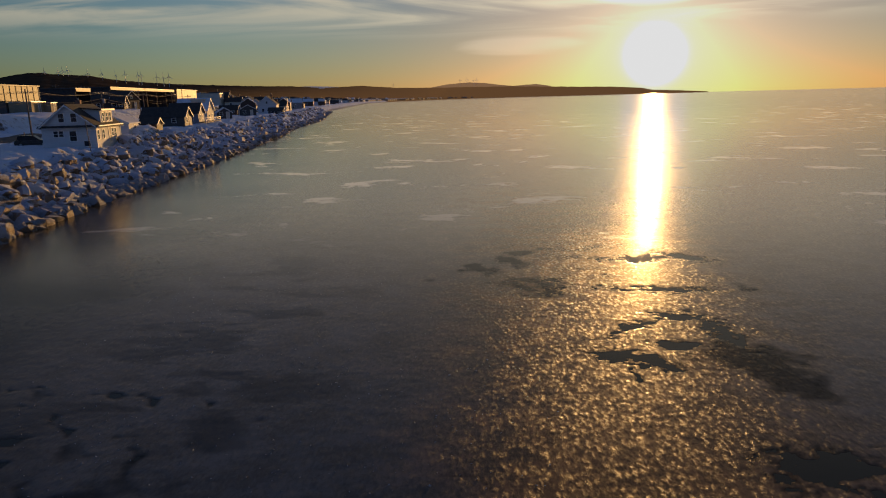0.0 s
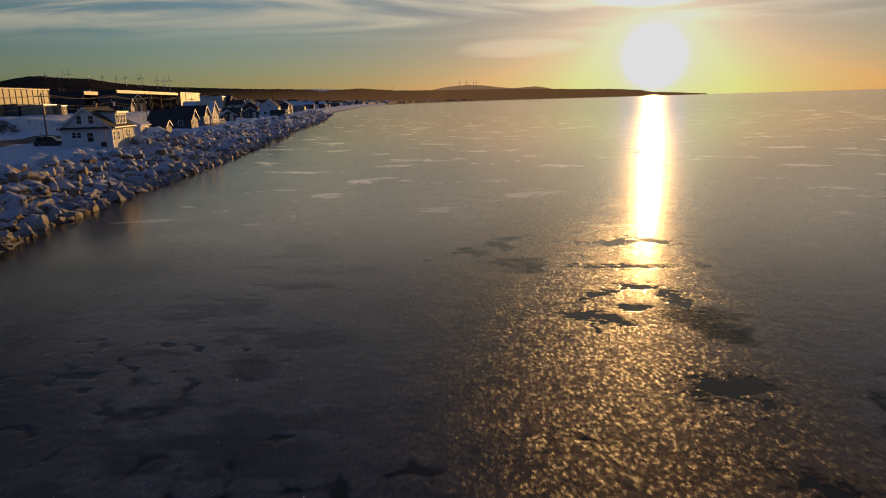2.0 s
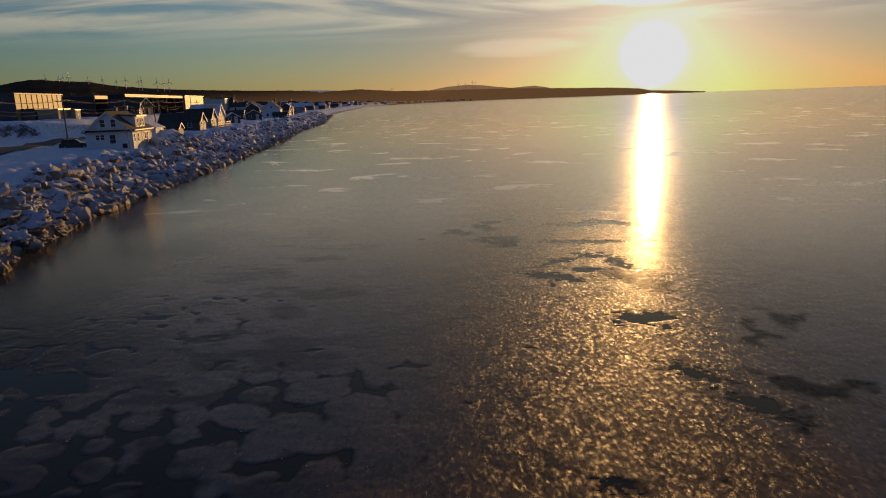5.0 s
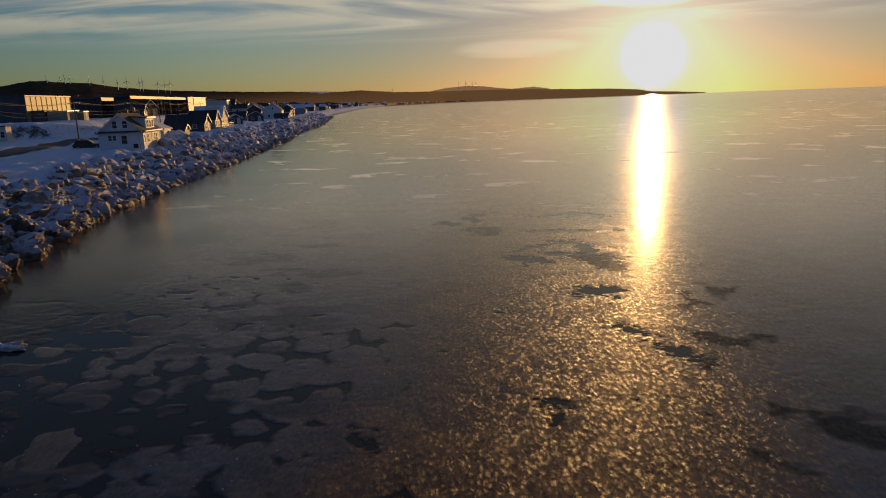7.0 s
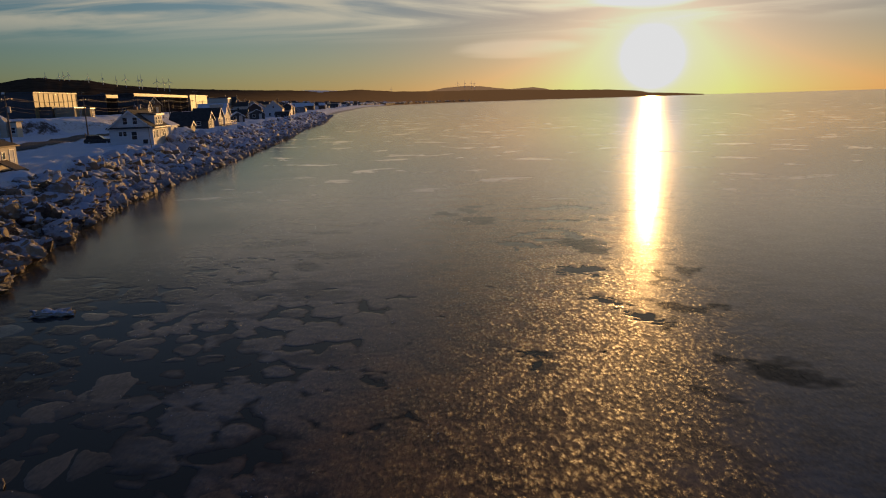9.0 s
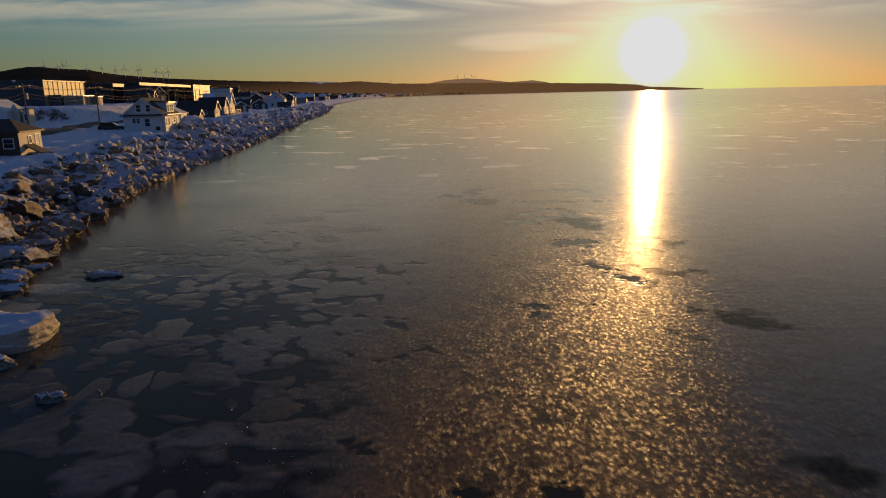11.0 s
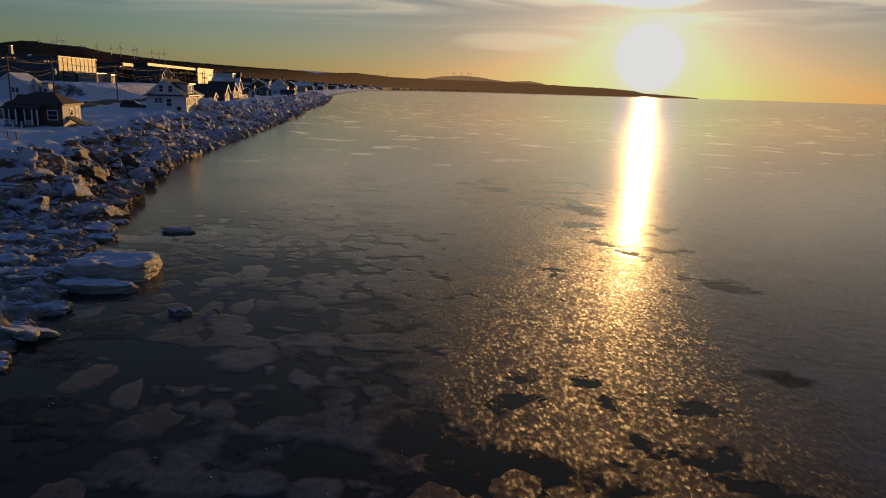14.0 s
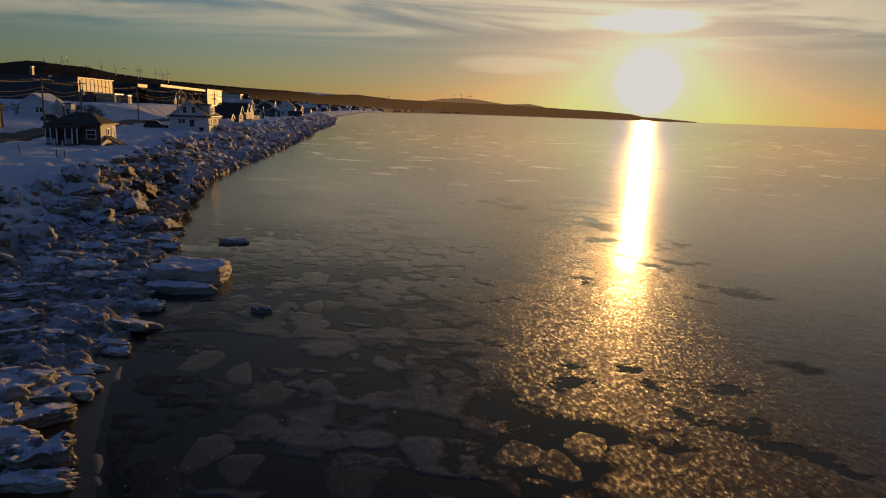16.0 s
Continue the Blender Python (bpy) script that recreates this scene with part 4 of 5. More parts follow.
def ice_block_bm(sx, sy, sz, seed, sub=3, rag=1.0):
    """A broken slab: rounded box, ragged sides, uneven top."""
    bm = bmesh.new()
    bmesh.ops.create_cube(bm, size=2.0)
    bmesh.ops.subdivide_edges(bm, edges=bm.edges, cuts=sub * 3 + 1, use_grid_fill=True)
    o = Vector((seed * 3.1, seed * 1.7, 0))
    for v in bm.verts:
        c = v.co.copy()
        r = max(1.0, (abs(c.x) ** 5 + abs(c.y) ** 5) ** 0.2)
        c.x, c.y = c.x / r, c.y / r
        side = 1 + rag * 0.28 * noise.noise(Vector((c.x * 1.3, c.y * 1.3, c.z * 0.4)) + o) + rag * 0.16 * noise.noise(Vector((c.x * 4, c.y * 4, c.z * 2.5)) + o) + min(1.0, rag + 0.15) * 0.09 * noise.noise(Vector((c.x * 9, c.y * 9, c.z * 6)) + o)
        top = 0.22 * noise.noise(Vector((c.x * 1.8, c.y * 1.8, 3)) + o) + 0.10 * noise.noise(Vector((c.x * 5, c.y * 5, 7)) + o) if c.z > 0 else 0
        edge = 1 - 0.10 * max(0, c.z) * (c.x * c.x + c.y * c.y) * 0.5
        v.co = Vector((c.x * side * sx * 0.5 * edge, c.y * side * sy * 0.5 * edge, (c.z * 0.5 + 0.5 + top * max(1.0, 1.6 * rag - 0.6)) * sz))
    return bm


def ice_block(x, y, z, sx, sy, sz, turn, seed, label, name="ice_block", group="", tilt=0.0, rag=1.0, sub=3):
    ob = new(name, mesh_of(name, ice_block_bm(sx, sy, sz, seed, sub, rag), M_SLAB, True))
    ob.matrix_basis = pose(x, y, z, tilt, 0, turn)
    return tagged(ob, label, "ice block", group)


def build_shore_ice():
    ice_block(-17.2, -2.7, -0.15, 3.8, 2.8, 0.95, 6, 3, "large flat snow-topped slab of ice grounded in the shallows", "ice_slab", rag=0.25, sub=6)
    ice_block(-16.7, -5.2, -0.15, 3.4, 1.0, 0.50, 4, 8, "low ledge of white ice broken off a slab", "ice_slab", rag=0.7, sub=5)
    ice_block(-18.5, 7.1, -0.10, 1.6, 0.7, 0.27, 15, 12, "flat white piece of drifting ice", "ice_cake", rag=1.9, sub=5)
    ice_block(-11.8, -7.7, -0.12, 0.75, 0.45, 0.30, 20, 15, "small dirty lump of drifting ice", "ice_lump", rag=1.6, sub=4)
    rows = ((-16.5, -18.0, 2.4, 2.0, 1.15, 10), (-15.7, -20.0, 2.0, 1.5, 0.95, -12), (-13.0, -21.2, 1.5, 1.1, 0.85, 30), (-12.6, -22.2, 1.7, 0.7, 0.5, 12),
            (-14.6, -22.9, 1.8, 1.5, 0.6, 0), (-14.9, -18.5, 0.7, 0.5, 0.4, 25), (-15.9, -15.6, 2.0, 1.0, 0.4, 15), (-14.3, -21.0, 1.2, 0.8, 0.6, 15), (-16.2, -13.2, 1.8, 1.2, 0.5, 40),
            (-17.3, -10.6, 2.2, 1.0, 0.5, 20), (-17.2, -8.3, 2.1, 0.8, 0.55, 8), (-19.3, -6.6, 2.4, 1.2, 0.6, 25), (-20.4, -3.2, 2.6, 1.4, 0.7, -8), (-19.6, -0.4, 2.0, 1.2, 0.5, 12))
    for i, (x, y, sx, sy, sz, turn) in enumerate(rows):
        ice_block(x, y, -0.1, sx, sy, sz * 0.66, turn, 20 + i, "snow-topped block of stranded shore ice", group="stranded ice blocks", sub=5, rag=1.5)
    rng = random.Random(23)
    for i in range(190):
        y = rng.uniform(-27, 15)
        d = rng.uniform(-0.4, 7.0)
        x = float(shore(y)) - d
        s = rng.choice((0.3, 0.45, 0.6, 0.9, 1.3))
        z = max(-0.1, float(ground_z(x, y)) + 0.3 * float(smooth01(d, 0, 1.5)) * float(smooth01(y, 12, -4)))
        ice_block(x, y, z, s * 1.5, s * 0.9, 0.16 + 0.22 * s * rng.random(), rng.uniform(-25, 45), 60 + i, "broken plate of snowy shore ice", "ice_plate", "shore ice plates", rng.uniform(-14, 14), rag=1.5)
    # fallen stick frozen in the sea ice
    bm = tube(bmesh.new(), (-0.32, 0, 0.0), (0.1, 0.02, 0.05), 0.03, 0.026, 7)
    tube(bm, (0.1, 0.02, 0.05), (0.34, -0.04, 0.03), 0.026, 0.015, 7)
    ob = new("driftwood", mesh_of("driftwood", bm, M_WOOD))
    ob.matrix_basis = pose(-10.5, -7.2, 0.0, 0, 0, -48)
    tagged(ob, "short dark stick of driftwood on the ice", "driftwood")


build_shore_ice()

# ---- road ----


def ribbon(name, ys, d_mid, half, mat, lift, label, category):
    bm_y = np.array(ys)
    mid = np.interp(bm_y, *d_mid)
    off = np.linspace(-half, half, 5)
    Y, O = np.meshgrid(bm_y, off, indexing="ij")
    X = shore(Y) - (mid[:, None] + O)
    flat = ground_z(shore(bm_y) - mid, bm_y)
    Z = np.maximum(ground_z(X, Y), flat[:, None] - 0.1) + lift
    me = grid_mesh(name, X, Y, Z)
    me.materials.append(mat)
    return tagged(new(name, me), label, category, kind="structure")


ribbon("road", np.arange(-60, 420, 2.0), ((-60, 42, 57, 86, 101, 140, 420), (24, 25.5, 27, 29, 31, 32, 34)), 2.7, M_ROAD, 0.12, "cleared asphalt road between snowy verges", "road")

# ---- houses ----
OUT = {"S": (0, -1), "N": (0, 1), "E": (1, 0), "W": (-1, 0)}


def opening(parent, side, at, u, z, w, h, name="window", mat=None, frame_mat=None, cross=True):
    """A framed window or door set on a wall: side, the wall's distance out, place along it, sill height."""
    frame_mat = frame_mat or M_TRIM
    t = 0.09

    def put(bm, u0, u1, z0, z1, o0, o1):
        sx, sy = OUT[side]
        a, b = at + o0, at + o1
        if sx:
            box(bm, *sorted((a * sx, b * sx)), u0, u1, z0, z1)
        else:
            box(bm, u0, u1, *sorted((a * sy, b * sy)), z0, z1)

    bm = bmesh.new()
    put(bm, u - w / 2 - t, u - w / 2, z - t, z + h + t, -0.04, 0.06)
    put(bm, u + w / 2, u + w / 2 + t, z - t, z + h + t, -0.04, 0.06)
    put(bm, u - w / 2, u + w / 2, z + h, z + h + t, -0.04, 0.06)
    put(bm, u - w / 2, u + w / 2, z - t, z, -0.04, 0.09)
    if cross and h > 0.7:
        put(bm, u - w / 2, u + w / 2, z + h * 0.5 - 0.025, z + h * 0.5 + 0.025, -0.02, 0.045)
    ob = part(name, bm, frame_mat, parent)
    bm = bmesh.new()
    put(bm, u - w / 2, u + w / 2, z, z + h, -0.03, 0.02)
    part("pane" if name == "window" else "door_leaf", bm, mat or M_GLASS, ob)
    return ob


def gable_roof(parent, w, l, eave, ridge, mat, over=0.35, thick=0.16, name="roof"):
    """Two slopes over a ridge along y, each a slab with overhang."""
    k = (ridge - eave) / (w / 2)
    for s, side in ((1, "east"), (-1, "west")):
        e = s * (w / 2 + over)
        ze = eave - k * over
        bm = prism(bmesh.new(), [(0, ridge + 0.02), (e, ze + 0.02), (e, ze + thick), (0, ridge + thick + 0.02)], "y", -l / 2 - over, l / 2 + over)
        part(name, bm, mat, parent)
    e, ze = w / 2 + over, eave - k * over
    for y0 in (-l / 2 - over - 0.05, l / 2 + over):
        bm = prism(bmesh.new(), [(0, ridge - 0.12), (e, ze - 0.12), (e, ze + 0.10), (0, ridge + 0.12), (-e, ze + 0.10), (-e, ze - 0.12)], "y", y0, y0 + 0.05)
        part("bargeboard", bm, M_TRIM, parent)


def house_body(parent, w, l, eave, ridge, mat, sink=1.2):
    bm = prism(bmesh.new(), [(-w / 2, -sink), (w / 2, -sink), (w / 2, eave), (0, ridge), (-w / 2, eave)], "y", -l / 2, l / 2)
    return part("wall", bm, mat, parent)


def chimney(parent, x, y, z0, z1):
    c = part("chimney", boxes((x - 0.3, x + 0.3, y - 0.3, y + 0.3, z0, z1), (x - 0.36, x + 0.36, y - 0.36, y + 0.36, z1, z1 + 0.1)), M_BRICK, parent)
    part("flue", tube(bmesh.new(), (x, y, z1 + 0.1), (x, y, z1 + 0.4), 0.12, 0.12, 8), M_STEEL, c)


def place(x, y, turn, lift=0.0):
    return pose(x, y, float(ground_z(x, y)) + lift, 0, 0, turn)


def white_house():
    h = empty("house", pose(-54.8, 87.1, 4.25, 0, 0, 11) @ Matrix.Scale(0.93, 4), "white two-storey clapboard house with a dark roof and shed dormer", "house")
    w, l, eave, ridge = 7.0, 9.8, 2.5, 5.3
    house_body(h, w, l, eave, ridge, M_WHITE)
    gable_roof(h, w, l, eave, ridge, M_ROOF, 0.4)
    # dormer over the seaward slope
    d = part("dormer", prism(bmesh.new(), [(0.2, 2.6), (3.25, 2.6), (3.25, 4.55), (0.2, 4.85)], "y", -1.9, 2.9), M_WHITE, h)
    part("dormer_roof", prism(bmesh.new(), [(-0.1, 4.88), (3.6, 4.56), (3.6, 4.70), (-0.1, 5.04)], "y", -2.15, 3.15), M_ROOF, d)
    part("fascia", boxes((3.56, 3.63, -2.15, 3.15, 4.48, 4.73)), M_TRIM, d)
    for y in (-0.9, 0.5, 1.9):
        opening(d, "E", 3.25, y, 3.05, 0.75, 1.15)
    # pent roof across the gable
    part("pent_roof", prism(bmesh.new(), [(-5.45, 2.35), (-4.9, 2.62), (-4.9, 2.35)], "x", -3.9, 3.9), M_ROOF, h)
    part("eave_board", boxes((3.45, 4.05, -4.95, 4.95, 2.40, 2.55)), M_TRIM, h)
    for x in (-0.75, 0.85):
        opening(h, "S", 4.9, x, 3.1, 0.7, 1.1)
    opening(h, "S", 4.9, -1.7, 1.15, 0.55, 0.75)
    opening(h, "S", 4.9, -1.0, 1.15, 0.55, 0.75)
    opening(h, "S", 4.9, 0.5, 0.55, 0.85, 1.3)
    opening(h, "S", 4.9, 2.2, -0.2, 0.8, 0.7, cross=False)
    for y in (-4.2, -2.2, 2.6):
        opening(h, "E", 3.5, y, 0.7, 0.7, 1.2)
    opening(h, "E", 3.5, 0.4, 0.05, 0.95, 2.05, "door", M_CREAM)
    opening(h, "E", 3.5, 1.4, 0.9, 0.7, 1.1)
    chimney(h, -0.9, 2.2, 4.4, 5.9)
    for y0 in (-4.94, 4.80):
        part("corner_board", boxes((3.5, 3.56, y0, y0 + 0.14, -0.6, 2.4)), M_TRIM, h)
    # annex behind
    a = empty("annex", pose(-59.5, 104.5, 4.4, 0, 0, 11), "low white annex with a dark pitched roof behind a house", "shed")
    house_body(a, 4.6, 5.0, 1.9, 3.0, M_WHITE)
    gable_roof(a, 4.6, 5.0, 1.9, 3.0, M_SNOWROOF, 0.25)
    opening(a, "E", 2.3, 0.4, 0.2, 0.9, 1.3)
    opening(a, "S", 2.5, 0.6, 0.7, 0.8, 0.8)
    s = empty("shed", pose(-60.0, 116.0, 4.3, 0, 0, 95), "small brown garden shed with a pitched roof in the snow", "shed")
    house_body(s, 2.6, 3.0, 1.5, 2.4, M_BROWN)
    gable_roof(s, 2.6, 3.0, 1.5, 2.4, M_ROOF, 0.2)
    opening(s, "N", 1.5, 0, 0.0, 0.8, 1.4, "door", M_WOOD)


white_house()


def shore_house(x, y, turn, w, l, eave, ridge, wall, roof, label, porch=False, zoff=0.0):
    """A small house whose gable looks out to sea (local south)."""
    h = empty("house", place(x, y, turn, zoff), label, "house")
    house_body(h, w, l, eave, ridge, wall)
    gable_roof(h, w, l, eave, ridge, roof, 0.35)
    opening(h, "S", l / 2, -w * 0.22, 0.8, 0.9, 1.2)
    opening(h, "S", l / 2, w * 0.22, 0.1, 0.9, 2.0, "door", M_CREAM)
    opening(h, "W", w / 2, l * 0.2, 0.9, 1.3, 0.9)
    opening(h, "W", w / 2, -l * 0.25, 0.9, 0.9, 0.9)
    opening(h, "E", w / 2, 0.0, 0.9, 1.0, 0.9)
    if ridge > 4.8:
        opening(h, "S", l / 2, 0, eave + 0.25, 0.7, 0.9)
    if porch:
        p = part("porch_floor", boxes((-w / 2, w / 2, -l / 2 - 1.8, -l / 2, 0.15, 0.32)), M_WOOD, h)
        for u in (-w / 2 + 0.1, 0, w / 2 - 0.1):
            part("post", boxes((u - 0.06, u + 0.06, -l / 2 - 1.75, -l / 2 - 1.63, -0.6, 1.25)), M_TRIM, p)
        part("rail", boxes((-w / 2, w / 2, -l / 2 - 1.75, -l / 2 - 1.66, 1.2, 1.3), (-w / 2, w / 2, -l / 2 - 1.73, -l / 2 - 1.68, 0.7, 0.76)), M_TRIM, p)
    return h


shore_house(-73.6, 150.5, 97, 5.2, 9.5, 2.2, 4.2, M_SLATE, M_ROOF, "dark grey cottage with a sunlit cream gable and dark roof")
g = shore_house(-75.6, 165.5, 97, 5.0, 7.0, 2.6, 4.8, M_GREY, M_ROOF, "grey cottage with a wooden porch and dark roof", True)
h3 = shore_house(-80.5, 182, 97, 6.6, 8.0, 3.2, 6.2, M_CREAM, M_SNOWROOF, "cream two-storey house with a snow-covered roof", True)
part("dormer", boxes((-1.4, 1.4, -3.2, 0.6, 4.3, 6.1)), M_CREAM, h3)
opening(h3, "S", 3.2, -0.6, 4.7, 0.7, 1.0)
opening(h3, "S", 3.2, 0.7, 4.7, 0.7, 1.0)
h4 = shore_house(-98.5, 300, 12, 8.0, 11.0, 4.0, 7.4, M_WHITE, M_ROOF, "white gabled house with a dark roof near the shore")
chimney(h4, 1.5, 1.0, 6.2, 8.4)
shore_house(-93, 258, 20, 6.0, 8.0, 2.4, 4.0, M_SLATE, M_ROOF, "dark low house with a sunlit gable near the shore")
shore_house(-104, 268, 100, 5.0, 7.0, 2.2, 3.8, M_BROWN, M_ROOF, "low brown cottage behind the shore road")
shore_house(-97, 236, 12, 5.0, 6.0, 2.0, 3.4, M_GREY, M_ROOF, "low grey cottage beside the shore road")
shore_house(-90, 284, 97, 4.0, 6.0, 1.8, 2.9, M_SLATE, M_ROOF, "small dark boathouse on the shore crest")
shore_house(-86, 216, 25, 4.6, 6.0, 2.0, 3.4, M_SLATE, M_SNOWROOF, "small dark cottage with a snowy roof")
gh = shore_house(-116, 205, 80, 7.0, 13.0, 3.0, 5.4, M_BROWN, M_ROOF, "long dark brown house with white-trimmed gable")
shore_house(-111, 199, 97, 3.0, 4.0, 2.2, 4.0, M_BROWN, M_ROOF, "brown entrance gable with white bargeboards")


def bungalow():
    h = empty("bungalow", pose(-50.9, 45.2, 3.55, 0, 0, 10) @ Matrix.Scale(0.84, 4, (1, 0, 0)), "dark brown bungalow with a hipped roof and white glazed porch", "house")
    w, l, eave, ridge = 6.7, 5.2, 2.45, 3.75
    part("wall", boxes((-w / 2, w / 2, -l / 2, l / 2, -1.0, eave)), M_BROWN, h)
    # sunlit end: the light is put into a paler sheet over the brown wall
    part("lit_end_wall", boxes((w / 2, w / 2 + 0.03, -l / 2 + 0.02, l / 2 - 0.02, 0.0, eave)), M_CREAM, h, "end wall in a paler tone for sunlight")
    bm = bmesh.new()
    o = 0.32
    base = [(-w / 2 - o, -l / 2 - o), (w / 2 + o, -l / 2 - o), (w / 2 + o, l / 2 + o), (-w / 2 - o, l / 2 + o)]
    lo = [bm.verts.new((x, y, eave - 0.12)) for x, y in base]
    mid = [bm.verts.new((x, y, eave + 0.04)) for x, y in base]
    r = [bm.verts.new((-1.1, 0, ridge)), bm.verts.new((1.2, 0, ridge))]
    bm.faces.new(lo[::-1])
    for i in range(4):
        j = (i + 1) % 4
        bm.faces.new((lo[i], lo[j], mid[j], mid[i]))
    bm.faces.new((mid[0], mid[1], r[1], r[0]))
    bm.faces.new((mid[2], mid[3], r[0], r[1]))
    bm.faces.new((mid[1], mid[2], r[1]))
    bm.faces.new((mid[3], mid[0], r[0]))
    roof = part("roof", bm, M_ROOF, h)
    part("gutter", boxes((w / 2 + o, w / 2 + o + 0.08, -l / 2 - o, l / 2 + o, eave - 0.1, eave + 0.05), (-w / 2 - o, w / 2 + o, -l / 2 - o - 0.08, -l / 2 - o, eave - 0.1, eave + 0.05)), M_BROWN, roof)
    # porch along the western half of the front
    y0 = -l / 2 - 1.3
    porch = part("porch", boxes((-w / 2 - 0.1, 0.9, y0, -l / 2, -0.9, 0.15)), M_WOOD, h)
    part("porch_roof", prism(bmesh.new(), [(y0 - 0.25, 1.92), (-l / 2, 2.28), (-l / 2, 2.40), (y0 - 0.25, 2.06)], "x", -w / 2 - 0.3, 1.1), M_ROOF, porch)
    for x in (-3.35, -2.7, -1.9, -0.8, 0.1, 0.75):
        part("post", boxes((x - 0.07, x + 0.07, y0 + 0.02, y0 + 0.16, 0.15, 1.95)), M_TRIM, porch)
    for x0, x1 in ((-3.28, -2.77), (-2.63, -1.97), (-0.73, 0.03)):
        part("pane", boxes((x0, x1, y0 + 0.06, y0 + 0.09, 0.75, 1.9)), M_GLASS, porch)
        part("panel", boxes((x0, x1, y0 + 0.05, y0 + 0.10, 0.15, 0.72)), M_GREY, porch)
    for x in (-1.9, -0.8):
        part("stair_post", boxes((x - 0.06, x + 0.06, y0 - 0.9, y0 - 0.78, -0.9, 0.6)), M_TRIM, porch)
    part("stair", boxes((-1.85, -0.85, y0 - 0.45, y0, -0.9, 0.0), (-1.85, -0.85, y0 - 0.85, y0 - 0.45, -0.9, -0.2)), M_WOOD, porch)
    opening(h, "S", l / 2, 2.1, 0.75, 1.15, 0.95)
    opening(h, "E", w / 2 + 0.03, -0.2, 1.15, 0.6, 0.7)
    opening(h, "E", w / 2 + 0.03, 1.5, 0.1, 0.85, 1.9, "door", M_WHITE)
    # leaning boards at the end wall
    b = empty("board_stack", pose(-48.1, 45.0, 3.5, 0, 0, 10), "weathered boards leaning in the snow beside a bungalow", "boards")
    for i in range(5):
        part("board", prism(bmesh.new(), [(-0.2, 1.15), (0.0, 1.2), (2.2, 0.02), (2.2, -0.08), (2.0, -0.08)], "y", -1.0 + i * 0.4, -0.63 + i * 0.4), M_WOOD, b)


bungalow()


def house_row():
    # white house with two lit bay ends behind the road
    h = empty("house", place(-98.0, 109.5, 8, -0.1), "long white house with a low roof and small porch gable", "house")
    house_body(h, 6.4, 7.0, 3.0, 5.0, M_WHITE)
    gable_roof(h, 6.4, 7.0, 3.0, 5.0, M_SNOWROOF, 0.3)
    opening(h, "S", 3.5, 0.4, 1.2, 0.6, 1.0)
    opening(h, "S", 3.5, 1.2, 1.2, 0.6, 1.0)
    b = part("bay", prism(bmesh.new(), [(2.8, -0.8), (4.4, -0.8), (4.4, 3.0), (3.6, 4.1), (2.8, 3.0)], "y", -1.2, 0.2), M_CREAM, h)
    part("bay_trim", prism(bmesh.new(), [(2.6, 2.9), (3.6, 4.3), (4.6, 2.9), (4.45, 2.85), (3.6, 4.08), (2.75, 2.85)], "y", -1.32, -1.2), M_TRIM, b)
    p = part("porch", boxes((4.9, 6.3, -1.0, 1.0, -0.8, 3.1)), M_CREAM, h)
    opening(p, "S", 1.0, 5.6, 1.0, 0.7, 1.1)
    part("porch_roof", boxes((4.7, 6.5, -1.25, 1.25, 3.1, 3.28)), M_ROOF, p)
    part("link", boxes((3.2, 4.9, 0.4, 2.6, -0.8, 2.7)), M_WHITE, h)
    b2 = empty("house", place(-77.6, 61.0, 8, -0.2), "brown shingled house with white-trimmed gable and snowy awning", "house")
    house_body(b2, 6.4, 6.0, 3.3, 5.2, M_BROWN)
    gable_roof(b2, 6.4, 6.0, 3.3, 5.2, M_ROOF, 0.3)
    opening(b2, "S", 3.0, 2.4, 1.0, 0.9, 1.3)
    opening(b2, "S", 3.0, 0.2, 1.0, 0.9, 1.3)
    opening(b2, "E", 3.2, 0.0, 1.0, 0.9, 1.3)
    part("awning", boxes((1.2, 3.3, -3.9, -3.0, 2.45, 2.6)), M_SNOWROOF, b2)


house_row()

# ---- large sheds on the terrace ----


